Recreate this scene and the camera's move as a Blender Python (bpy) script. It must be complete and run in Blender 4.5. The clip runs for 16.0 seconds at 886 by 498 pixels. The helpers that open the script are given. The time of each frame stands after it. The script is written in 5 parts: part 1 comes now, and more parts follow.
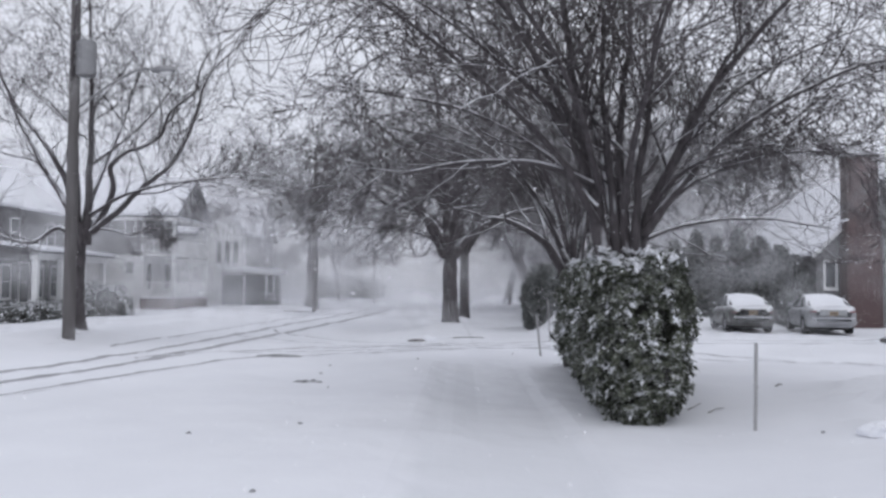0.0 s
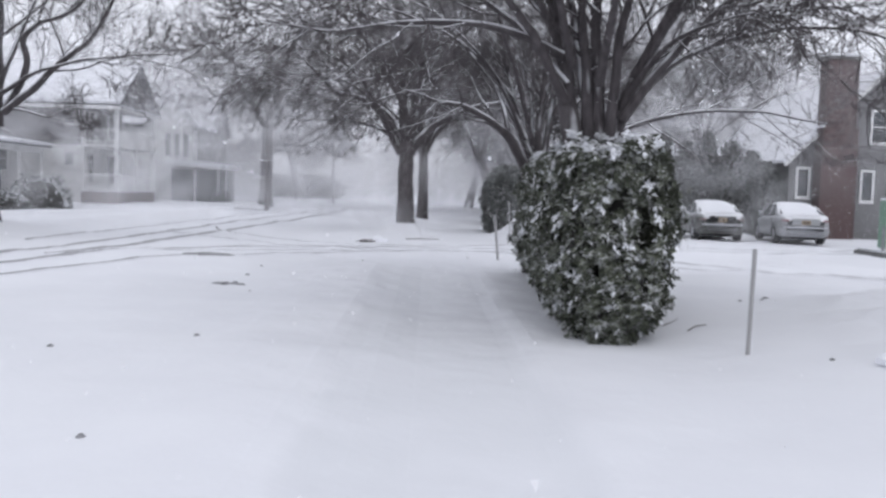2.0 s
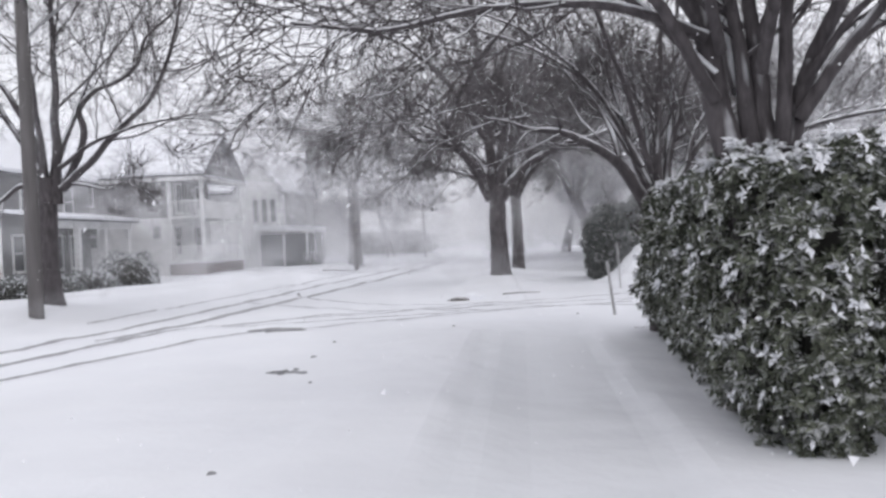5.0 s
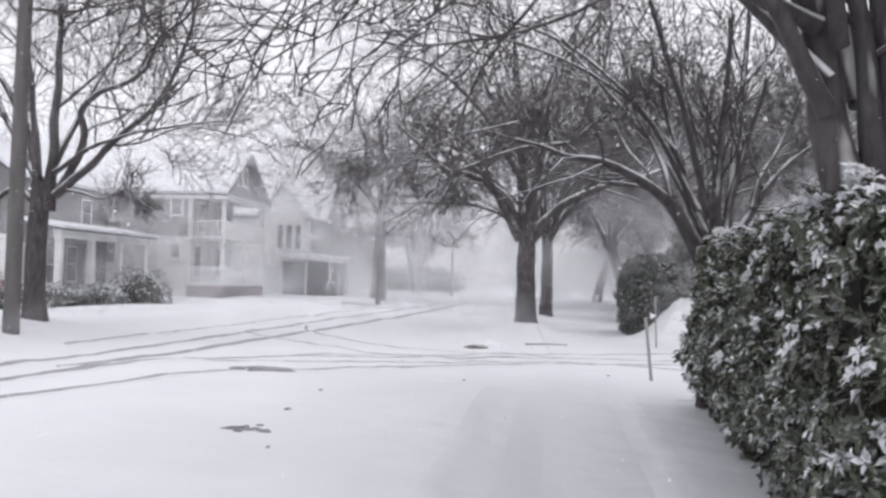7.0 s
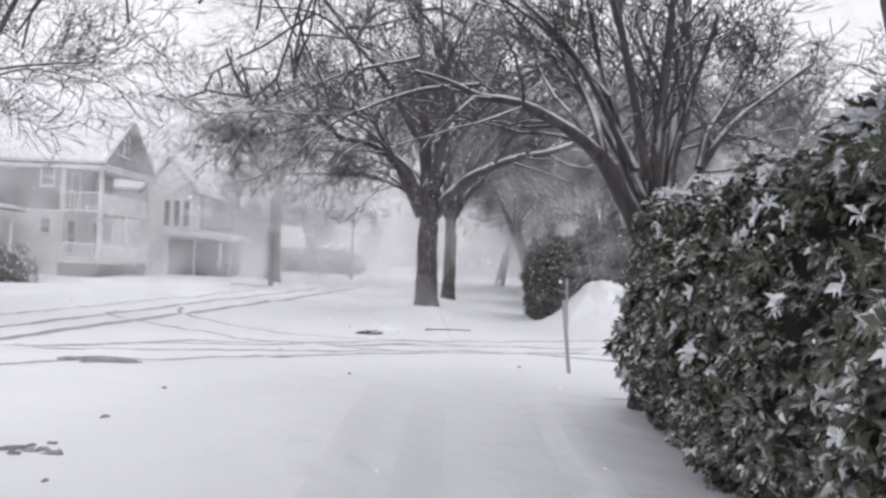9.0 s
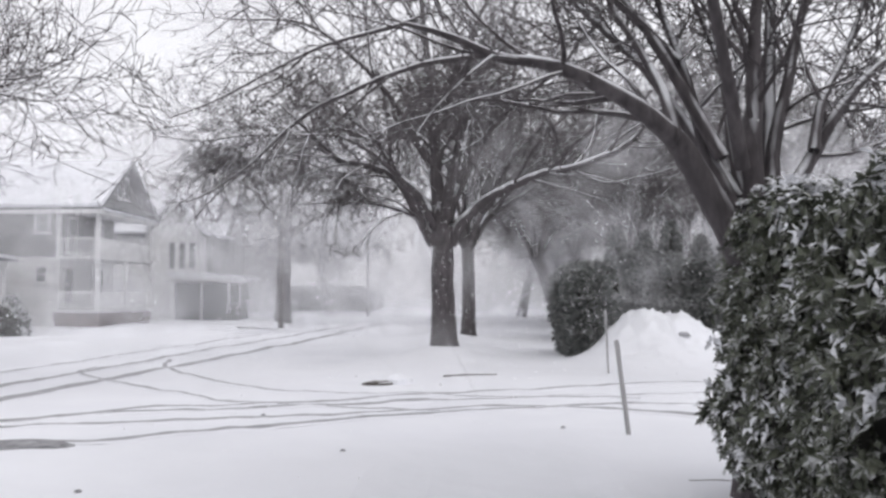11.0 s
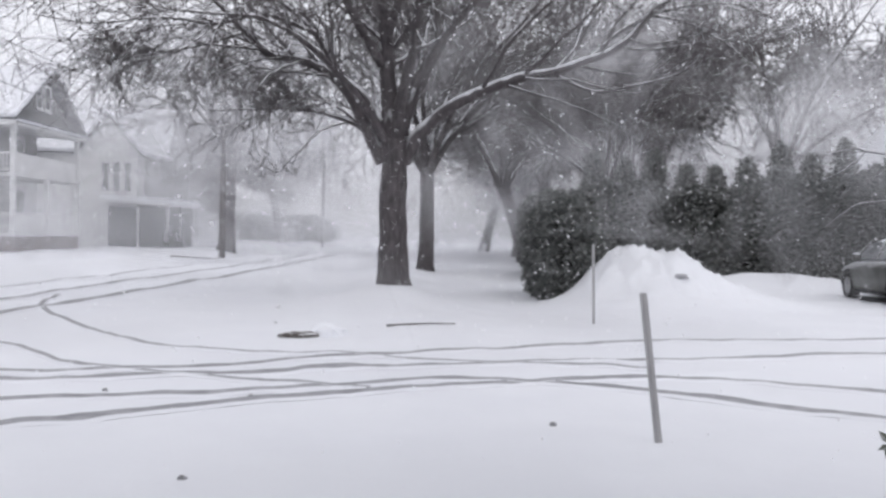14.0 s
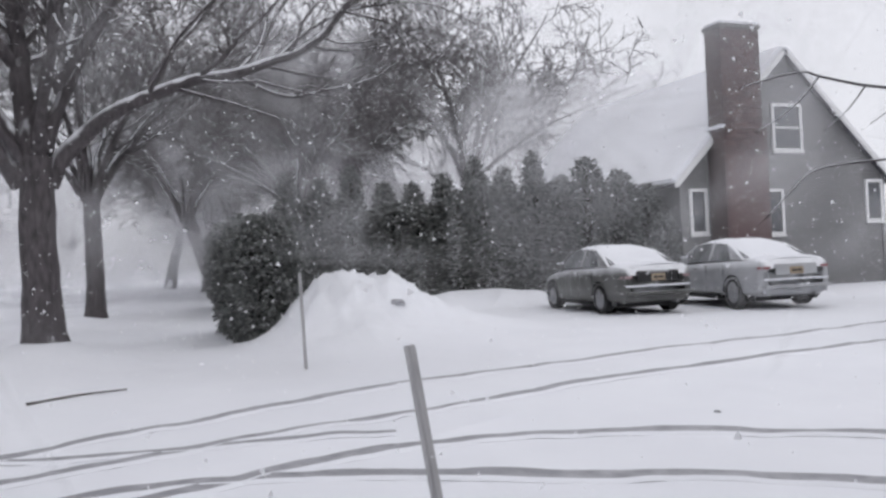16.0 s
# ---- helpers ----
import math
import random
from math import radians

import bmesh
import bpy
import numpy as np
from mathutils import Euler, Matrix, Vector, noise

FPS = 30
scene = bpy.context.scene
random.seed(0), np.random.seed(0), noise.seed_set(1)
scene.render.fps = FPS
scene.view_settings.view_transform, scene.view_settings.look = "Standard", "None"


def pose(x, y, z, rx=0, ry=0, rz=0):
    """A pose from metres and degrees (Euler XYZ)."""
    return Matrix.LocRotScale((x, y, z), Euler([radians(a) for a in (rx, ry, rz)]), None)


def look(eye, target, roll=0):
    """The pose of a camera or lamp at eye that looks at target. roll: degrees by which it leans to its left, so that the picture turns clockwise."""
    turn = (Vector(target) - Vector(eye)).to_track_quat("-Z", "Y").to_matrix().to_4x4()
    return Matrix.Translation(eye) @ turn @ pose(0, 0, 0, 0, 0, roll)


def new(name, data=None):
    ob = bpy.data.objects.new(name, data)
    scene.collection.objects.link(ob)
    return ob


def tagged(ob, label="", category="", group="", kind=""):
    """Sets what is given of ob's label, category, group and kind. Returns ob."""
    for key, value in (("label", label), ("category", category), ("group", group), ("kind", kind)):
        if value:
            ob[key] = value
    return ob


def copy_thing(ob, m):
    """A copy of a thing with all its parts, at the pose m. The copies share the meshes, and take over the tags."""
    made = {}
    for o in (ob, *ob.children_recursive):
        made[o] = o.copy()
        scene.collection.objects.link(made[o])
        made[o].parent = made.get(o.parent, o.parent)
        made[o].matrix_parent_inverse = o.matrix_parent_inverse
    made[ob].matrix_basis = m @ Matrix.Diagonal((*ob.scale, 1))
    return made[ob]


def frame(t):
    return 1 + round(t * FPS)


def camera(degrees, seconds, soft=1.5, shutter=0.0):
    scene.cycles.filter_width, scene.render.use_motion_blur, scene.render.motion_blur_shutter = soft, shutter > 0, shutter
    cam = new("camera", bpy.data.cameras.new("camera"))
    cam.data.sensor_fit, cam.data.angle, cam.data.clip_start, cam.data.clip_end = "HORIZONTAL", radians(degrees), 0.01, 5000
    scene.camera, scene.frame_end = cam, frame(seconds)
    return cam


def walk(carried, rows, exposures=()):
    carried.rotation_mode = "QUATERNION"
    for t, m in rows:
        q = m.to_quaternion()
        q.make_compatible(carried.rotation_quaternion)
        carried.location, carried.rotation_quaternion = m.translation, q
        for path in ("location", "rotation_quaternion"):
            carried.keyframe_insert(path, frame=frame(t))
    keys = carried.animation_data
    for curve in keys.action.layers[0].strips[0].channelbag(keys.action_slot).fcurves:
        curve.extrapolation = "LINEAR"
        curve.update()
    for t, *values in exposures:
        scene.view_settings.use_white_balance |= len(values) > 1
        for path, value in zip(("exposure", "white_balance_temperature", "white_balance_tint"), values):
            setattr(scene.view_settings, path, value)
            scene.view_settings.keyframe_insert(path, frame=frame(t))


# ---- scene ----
cam = camera(54.4, 16.0, soft=2.8)
EXPOSURES = ((0, 0.02, 6270, 10), (2, 0.19, 6320, 10), (3.5, 0.29, 6420, 10), (5, 0.33, 6550, 10), (8, 0.42, 6680, 10), (11, 0.39, 6680, 10), (13, 0.39, 6500, 10), (14.5, 0.24, 6550, 10), (16, 0.13, 6530, 10))
PATH = [
    (0, (0.229, -1.358, 1.668), (0.181, 0.639, 1.755), 0.3),
    (0.5, (0.325, -0.792, 1.605), (0.39, 1.206, 1.663), -0.2),
    (1, (0.377, -0.375, 1.562), (0.419, 1.624, 1.53), -1.7),
    (1.5, (0.433, 0.128, 1.54), (0.574, 2.122, 1.461), -0.7),
    (2, (0.507, 0.609, 1.505), (0.546, 2.604, 1.37), 1.7),
    (2.5, (0.533, 1.148, 1.519), (0.506, 3.146, 1.44), 1.5),
    (3, (0.488, 1.582, 1.577), (0.235, 3.566, 1.582), 3.3),
    (3.5, (0.422, 2.097, 1.562), (0.194, 4.084, 1.555), 2.5),
    (4, (0.446, 2.7, 1.575), (0.297, 4.695, 1.586), 0.6),
    (4.5, (0.417, 3.087, 1.551), (0.24, 5.079, 1.548), -1.8),
    (5, (0.437, 3.418, 1.524), (0.255, 5.41, 1.504), -2.6),
    (7.5, (0.481, 5.947, 1.532), (0.222, 7.928, 1.613), 2.1),
    (8, (0.438, 6.453, 1.447), (0.22, 8.441, 1.453), 1.6),
    (8.5, (0.456, 7.039, 1.396), (0.411, 9.039, 1.415), 3.0),
    (11, (0.45, 10.242, 1.455), (0.38, 12.238, 1.571), -0.2),
    (11.5, (0.481, 10.948, 1.427), (0.37, 12.944, 1.498), 0.0),
    (12, (0.47, 11.527, 1.416), (0.311, 13.521, 1.384), 1.7),
    (12.5, (0.498, 12.093, 1.418), (0.38, 14.088, 1.346), 0.9),
    (13, (0.502, 12.666, 1.398), (0.375, 14.661, 1.324), 0.7),
    (13.5, (0.541, 13.28, 1.393), (0.456, 15.278, 1.349), 1.5),
    (14, (0.566, 13.831, 1.394), (0.584, 15.831, 1.355), 1.1),
    (14.5, (0.644, 14.432, 1.387), (0.845, 16.422, 1.412), 0.5),
    (15, (0.72, 15.098, 1.39), (1.083, 17.064, 1.441), -0.3),
    (15.5, (0.794, 15.668, 1.374), (1.403, 17.573, 1.402), -0.7),
    (16, (0.83, 16.196, 1.382), (1.539, 18.066, 1.398), -2.7),
]
walk(cam, [(t, look(eye, target, roll)) for t, eye, target, roll in PATH], EXPOSURES)

# ---- world, sun, exposure ----
scene.view_settings.exposure = 0.0
scene.cycles.transparent_max_bounces = 48
world = bpy.data.worlds.new("overcast_sky")
scene.world = world
world.use_nodes = True
wn, wl = world.node_tree.nodes, world.node_tree.links
sky = wn.new("ShaderNodeTexSky")
sky.sky_type = "NISHITA"
sky.sun_disc = False
sky.sun_elevation, sky.sun_rotation = radians(38), radians(160)
grey = wn.new("ShaderNodeHueSaturation")
grey.inputs["Saturation"].default_value = 0.25
grey.inputs["Value"].default_value = 0.10
wl.new(sky.outputs["Color"], grey.inputs["Color"])
cloud = wn.new("ShaderNodeMix")
cloud.data_type = "RGBA"
cloud.inputs["Factor"].default_value = 0.88
wl.new(grey.outputs["Color"], cloud.inputs["A"])
cloud.inputs["B"].default_value = (0.775, 0.785, 0.85, 1)
wl.new(cloud.outputs["Result"], wn["Background"].inputs["Color"])
wn["Background"].inputs["Strength"].default_value = 1.0

sun = new("sun", bpy.data.lights.new("sun", "SUN"))
sun.data.energy, sun.data.angle, sun.data.color = 0.4, radians(50), (1.0, 0.97, 0.94)
sun.matrix_world = look((0, 0, 60), (-12, 34, 0))


# ---- materials ----
def mat(name, base, rough=0.8, metal=0.0, alt=None, scale=6.0, detail=6.0, bump=0.0, bump_scale=40.0, snow=None, island=0.0, spec=0.3, vertical=1.0, wind=(0, 0, 1)):
    """A node material: two tones of noise at two scales, relief, and snow on faces that look up."""
    m = bpy.data.materials.new(name)
    m.use_nodes = True
    n, l = m.node_tree.nodes, m.node_tree.links
    b = n["Principled BSDF"]
    b.inputs["Roughness"].default_value, b.inputs["Metallic"].default_value = rough, metal
    b.inputs["Specular IOR Level"].default_value = spec
    geo, co = n.new("ShaderNodeNewGeometry"), n.new("ShaderNodeTexCoord")
    stretch = n.new("ShaderNodeMapping")
    stretch.inputs["Scale"].default_value = (1, 1, vertical)
    l.new(co.outputs["Object"], stretch.inputs["Vector"])
    if alt is None:
        alt = tuple(c * 0.75 for c in base)

    def noise_node(s, d=6.0):
        t = n.new("ShaderNodeTexNoise")
        t.inputs["Scale"].default_value, t.inputs["Detail"].default_value = s, d
        l.new(stretch.outputs["Vector"], t.inputs["Vector"])
        return t

    def mix(f, a, c):
        x = n.new("ShaderNodeMix")
        x.data_type = "RGBA"
        for sock, v in ((x.inputs["Factor"], f), (x.inputs["A"], a), (x.inputs["B"], c)):
            if isinstance(v, (tuple, float, int)):
                sock.default_value = (*v, 1) if isinstance(v, tuple) else v
            else:
                l.new(v, sock)
        return x.outputs["Result"]

    def ramp(v, lo, hi):
        x = n.new("ShaderNodeMapRange")
        x.inputs["From Min"].default_value, x.inputs["From Max"].default_value = lo, hi
        l.new(v, x.inputs["Value"])
        return x.outputs["Result"]

    colour = mix(ramp(noise_node(scale, detail).outputs["Fac"], 0.3, 0.7), base, alt)
    colour = mix(ramp(noise_node(scale * 0.13, 3).outputs["Fac"], 0.45, 0.75), colour, tuple((p + q) * 0.42 for p, q in zip(base, alt)))
    if island:
        hue = n.new("ShaderNodeHueSaturation")
        rnd = n.new("ShaderNodeMapRange")
        rnd.inputs["To Min"].default_value, rnd.inputs["To Max"].default_value = 1 - island, 1 + island
        l.new(geo.outputs["Random Per Island"], rnd.inputs["Value"])
        l.new(rnd.outputs["Result"], hue.inputs["Value"])
        l.new(colour, hue.inputs["Color"])
        colour = hue.outputs["Color"]
    if snow is not None:
        lo, hi, ns, amount = snow
        facing = n.new("ShaderNodeVectorMath")
        facing.operation = "DOT_PRODUCT"
        facing.inputs[1].default_value = wind
        l.new(geo.outputs["Normal"], facing.inputs[0])
        lump = n.new("ShaderNodeMath")
        lump.operation = "MULTIPLY_ADD"
        l.new(noise_node(ns, 3).outputs["Fac"], lump.inputs[0])
        lump.inputs[1].default_value = amount
        l.new(facing.outputs["Value"], lump.inputs[2])
        colour = mix(ramp(lump.outputs["Value"], lo + amount * 0.5, hi + amount * 0.5), colour, (0.83, 0.84, 0.87))
    l.new(colour, b.inputs["Base Color"])
    if bump:
        bp = n.new("ShaderNodeBump")
        bp.inputs["Strength"].default_value, bp.inputs["Distance"].default_value = bump, 0.02
        l.new(noise_node(bump_scale, 8).outputs["Fac"], bp.inputs["Height"])
        l.new(bp.outputs["Normal"], b.inputs["Normal"])
    return m


SNOW = mat("snow", (0.86, 0.87, 0.905), 0.75, alt=(0.82, 0.83, 0.87), scale=0.8, bump=0.35, bump_scale=7.0, spec=0.15)
GROUND = mat("lying_snow", (0.86, 0.87, 0.905), 0.75, alt=(0.82, 0.83, 0.87), scale=0.8, bump=1.0, bump_scale=2.6, spec=0.15)


def thin_snow_on_walk(m):
    """Thinner, greyer snow along the trodden walk."""
    n, l = m.node_tree.nodes, m.node_tree.links
    b = n["Principled BSDF"]
    old = b.inputs["Base Color"].links[0].from_socket
    geo, sep, wob = n.new("ShaderNodeNewGeometry"), n.new("ShaderNodeSeparateXYZ"), n.new("ShaderNodeTexNoise")
    wob.inputs["Scale"].default_value, wob.inputs["Detail"].default_value = 0.7, 5.0
    l.new(geo.outputs["Position"], wob.inputs["Vector"])
    l.new(geo.outputs["Position"], sep.inputs["Vector"])

    def math_node(op, a, c):
        x = n.new("ShaderNodeMath")
        x.operation = op
        for sock, v in zip(x.inputs, (a, c)):
            if isinstance(v, float):
                sock.default_value = v
            else:
                l.new(v, sock)
        return x.outputs["Value"]

    def edge(v, lo, hi):
        x = n.new("ShaderNodeMapRange")
        x.interpolation_type = "SMOOTHSTEP"
        x.inputs["From Min"].default_value, x.inputs["From Max"].default_value = lo, hi
        l.new(v, x.inputs["Value"])
        return x.outputs["Result"]
    xx = math_node("ADD", sep.outputs["X"], math_node("MULTIPLY", math_node("SUBTRACT", wob.outputs["Fac"], 0.5), 0.35))
    mask = math_node("MULTIPLY", edge(xx, -0.3, -0.12), edge(xx, 1.62, 1.4))
    mask = math_node("MULTIPLY", mask, edge(sep.outputs["Y"], 19.5, 17.5))
    mask = math_node("MULTIPLY", mask, edge(wob.outputs["Fac"], 0.2, 0.6))
    x = n.new("ShaderNodeMix")
    x.data_type = "RGBA"
    x.inputs["B"].default_value = (0.775, 0.788, 0.822, 1)
    l.new(mask, x.inputs["Factor"])
    l.new(old, x.inputs["A"])
    l.new(x.outputs["Result"], b.inputs["Base Color"])


thin_snow_on_walk(GROUND)
FLAKE = bpy.data.materials.new("snowflake")
FLAKE.use_nodes = True
fn, fl = FLAKE.node_tree.nodes, FLAKE.node_tree.links
both, front, rear = fn.new("ShaderNodeMixShader"), fn.new("ShaderNodeBsdfDiffuse"), fn.new("ShaderNodeBsdfTranslucent")
front.inputs["Color"].default_value = rear.inputs["Color"].default_value = (0.95, 0.95, 0.97, 1)
both.inputs["Fac"].default_value = 0.5
fl.new(front.outputs["BSDF"], both.inputs[1])
fl.new(rear.outputs["BSDF"], both.inputs[2])
fl.new(both.outputs["Shader"], fn["Material Output"].inputs["Surface"])
# Far-off snow haze is put into loose, half-clear quads that thin out towards their rims.
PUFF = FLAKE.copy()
PUFF.name = "haze_puff"
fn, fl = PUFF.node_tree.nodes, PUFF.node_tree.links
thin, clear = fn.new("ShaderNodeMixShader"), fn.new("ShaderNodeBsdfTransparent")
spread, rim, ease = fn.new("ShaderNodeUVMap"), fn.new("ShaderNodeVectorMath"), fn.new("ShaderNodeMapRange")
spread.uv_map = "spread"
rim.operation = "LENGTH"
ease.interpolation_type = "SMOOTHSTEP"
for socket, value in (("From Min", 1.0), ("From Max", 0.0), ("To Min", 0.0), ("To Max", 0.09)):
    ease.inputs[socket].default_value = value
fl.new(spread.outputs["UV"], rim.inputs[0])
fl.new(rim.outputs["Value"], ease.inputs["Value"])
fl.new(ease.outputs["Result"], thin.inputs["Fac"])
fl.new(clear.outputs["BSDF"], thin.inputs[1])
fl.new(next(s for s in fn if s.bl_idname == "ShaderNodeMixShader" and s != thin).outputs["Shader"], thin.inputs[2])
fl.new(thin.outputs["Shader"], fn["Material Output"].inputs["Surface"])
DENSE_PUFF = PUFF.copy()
DENSE_PUFF.name = "dense_haze_puff"
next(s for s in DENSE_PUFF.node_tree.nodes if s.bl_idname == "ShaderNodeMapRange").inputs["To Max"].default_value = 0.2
SLUSH = mat("packed_snow", (0.28, 0.28, 0.297), 0.6, alt=(0.45, 0.45, 0.475), scale=7, bump=0.6, bump_scale=25)
DIRTY = mat("dirty_ice", (0.13, 0.13, 0.135), 0.6, alt=(0.45, 0.45, 0.47), scale=9, bump=0.6, bump_scale=30)
BARK = mat("bark", (0.052, 0.046, 0.049), 0.9, alt=(0.125, 0.113, 0.118), scale=14, bump=1.0, bump_scale=28, snow=(0.57, 0.8, 4.0, 0.75), vertical=0.3, wind=(-0.05, -0.4, 0.92))
TWIG = mat("twig_bark", (0.066, 0.058, 0.062), 0.9, alt=(0.11, 0.1, 0.104), scale=20, snow=(0.66, 0.95, 6.0, 0.8))
LEAF = mat("shrub_leaf", (0.052, 0.06, 0.044), 0.42, alt=(0.115, 0.124, 0.09), scale=9, island=0.45, snow=(0.45, 1.2, 14.0, 1.1))
# Near-black filler for foliage; shade of the gaps is put into its colour.
CORE = mat("shaded_filler", (0.035, 0.035, 0.032), 1.0, alt=(0.05, 0.048, 0.043), scale=9)
CEDAR = mat("cedar_spray", (0.135, 0.143, 0.14), 0.8, alt=(0.185, 0.192, 0.187), scale=5, island=0.22, snow=(0.75, 1.35, 5.0, 1.0))
CLUMP = mat("snow_clump", (0.85, 0.86, 0.89), 0.8, alt=(0.8, 0.81, 0.84), scale=20, bump=0.5, bump_scale=60)
WOODPOLE = mat("pole_wood", (0.105, 0.098, 0.098), 0.9, alt=(0.17, 0.16, 0.16), scale=8, bump=0.7, bump_scale=30, vertical=0.1, snow=(0.7, 0.95, 9, 0.5))
STAKE = mat("weathered_stake", (0.35, 0.345, 0.35), 0.85, alt=(0.46, 0.455, 0.46), scale=14, bump=0.5, bump_scale=50, vertical=0.15)
STEEL = mat("grey_steel", (0.36, 0.36, 0.37), 0.5, 0.6, alt=(0.28, 0.28, 0.29), scale=9, bump=0.15)
SIDING_GREY = mat("grey_siding", (0.2, 0.197, 0.203), 0.75, alt=(0.228, 0.224, 0.23), scale=3, bump=0.3, bump_scale=60, vertical=4)
SIDING_WHITE = mat("white_siding", (0.8, 0.8, 0.8), 0.7, alt=(0.73, 0.73, 0.73), scale=3, bump=0.2, bump_scale=60, vertical=4)
SIDING_TAN = mat("taupe_shingle", (0.25, 0.245, 0.25), 0.8, alt=(0.21, 0.207, 0.215), scale=5, bump=0.4, bump_scale=60, vertical=4)
TRIM = mat("white_paint", (0.8, 0.8, 0.8), 0.55, alt=(0.74, 0.74, 0.74), scale=5, bump=0.15)
BRICK = mat("red_brick", (0.1, 0.068, 0.068), 0.85, alt=(0.135, 0.096, 0.095), scale=9, island=0.35, bump=0.5, bump_scale=60)
MORTAR = mat("mortar", (0.13, 0.10, 0.10), 0.95, alt=(0.1, 0.08, 0.08), scale=12, bump=0.5)
SHINGLE = mat("roof_shingle", (0.13, 0.13, 0.14), 0.9, alt=(0.09, 0.09, 0.1), scale=8, bump=0.4)
PANE = mat("window_glass", (0.05, 0.055, 0.065), 0.08, alt=(0.07, 0.075, 0.085), scale=2, spec=0.6)
# Paler copy of the glass for far houses: haze is put into its colour.
HAZED_GLASS = mat("hazed_far_glass", (0.13, 0.135, 0.145), 0.12, alt=(0.19, 0.195, 0.205), scale=1.5, spec=0.6)
CAR_GLASS = mat("snow_dusted_car_glass", (0.10, 0.105, 0.11), 0.2, alt=(0.36, 0.365, 0.38), scale=2.2, spec=0.6)
SCREEN = mat("porch_screen", (0.08, 0.085, 0.09), 0.7, alt=(0.11, 0.11, 0.12), scale=4)
CONCRETE = mat("concrete", (0.23, 0.225, 0.22), 0.9, alt=(0.16, 0.16, 0.16), scale=6, bump=0.4)
PAINT_DARK = mat("dark_car_paint", (0.085, 0.088, 0.083), 0.4, 0.15, alt=(0.16, 0.16, 0.158), scale=2.5, spec=0.5, snow=(0.2, 0.75, 3, 0.5))
PAINT_SILVER = mat("silver_car_paint", (0.36, 0.365, 0.38), 0.4, 0.25, alt=(0.46, 0.465, 0.48), scale=2.5, spec=0.5, snow=(0.2, 0.75, 3, 0.5))
RUBBER = mat("tyre_rubber", (0.025, 0.025, 0.026), 0.85, alt=(0.05, 0.05, 0.052), scale=12)
RIM = mat("wheel_rim", (0.42, 0.42, 0.44), 0.4, 0.7, alt=(0.3, 0.3, 0.31), scale=10)
REDLAMP = mat("tail_lamp_red", (0.20, 0.035, 0.045), 0.3, alt=(0.30, 0.1, 0.11), scale=8, spec=0.6)
PLATE = mat("plate_face", (0.30, 0.235, 0.165), 0.5, alt=(0.38, 0.31, 0.23), scale=10)
BLACK = mat("black_plastic", (0.02, 0.02, 0.021), 0.6, alt=(0.03, 0.03, 0.032), scale=10)
GREEN = mat("green_panel", (0.17, 0.29, 0.215), 0.5, alt=(0.25, 0.35, 0.29), scale=4)
REDLEAF = mat("red_shrub_leaf", (0.30, 0.06, 0.05), 0.7, alt=(0.2, 0.04, 0.04), scale=8, island=0.4, snow=(0.7, 0.95, 7, 0.8))
FROSTED = mat("frosted_tail_lamp", (0.24, 0.14, 0.15), 0.4, alt=(0.36, 0.28, 0.29), scale=6, spec=0.5)
STICKWOOD = mat("fallen_wood", (0.08, 0.07, 0.065), 0.9, alt=(0.13, 0.12, 0.11), scale=20, snow=(0.75, 0.95, 7, 0.7))

# ---- building helpers ----
rng = random.Random(7)


def obj(name, verts, faces, material, parent=None, label="", smooth=False):
    me = bpy.data.meshes.new(name)
    me.from_pydata([tuple(v) for v in verts], [], faces)
    me.materials.append(material)
    if smooth:
        me.polygons.foreach_set("use_smooth", [True] * len(me.polygons))
    me.update()
    ob = new(name, me)
    ob.parent = parent
    return tagged(ob, label) if label else ob


def part(name, bm, material, parent, label="", smooth=False):
    me = bpy.data.meshes.new(name)
    bmesh.ops.recalc_face_normals(bm, faces=bm.faces)
    bm.to_mesh(me)
    bm.free()
    me.materials.append(material)
    if smooth:
        me.polygons.foreach_set("use_smooth", [True] * len(me.polygons))
    ob = new(name, me)
    ob.parent = parent
    return tagged(ob, label) if label else ob


def thing(name, at, label, category, group="", kind="", turn=0.0):
    e = new(name)
    e.empty_display_size = 0.3
    e.matrix_world = pose(*at, 0, 0, turn)
    return tagged(e, label, category, group, kind)


def box(x0, x1, y0, y1, z0, z1, bevel=0.0, bm=None):
    own = bm is None
    bm = bmesh.new() if own else bm
    m = Matrix.LocRotScale(((x0 + x1) / 2, (y0 + y1) / 2, (z0 + z1) / 2), None, (x1 - x0, y1 - y0, z1 - z0))
    vs = bmesh.ops.create_cube(bm, size=1.0, matrix=m)["verts"]
    if bevel:
        es = list({e for v in vs for e in v.link_edges})
        bmesh.ops.bevel(bm, geom=es, offset=bevel, segments=2, affect="EDGES")
    return bm


def tube(path, radii, sides, verts, faces, cap=True):
    """Adds a tapered tube along path to verts and faces."""
    start = len(verts)
    n = len(path)
    a = None
    for i, (p, r) in enumerate(zip(path, radii)):
        d = (path[min(i + 1, n - 1)] - path[max(i - 1, 0)]).normalized()
        a = (Vector((0.94, 0.3, 0.1)) if abs(d.z) > 0.7 else Vector((0.11, 0.17, 0.94))) if a is None else a
        a = (a - d * a.dot(d)).normalized()
        b = d.cross(a)
        for k in range(sides):
            w = 2 * math.pi * k / sides
            verts.append(p + a * (r * math.cos(w)) + b * (r * math.sin(w)))
    for i in range(n - 1):
        for k in range(sides):
            q = start + i * sides
            faces.append((q + k, q + (k + 1) % sides, q + sides + (k + 1) % sides, q + sides + k))
    if cap:
        faces.append(tuple(start + (n - 1) * sides + k for k in range(sides)))


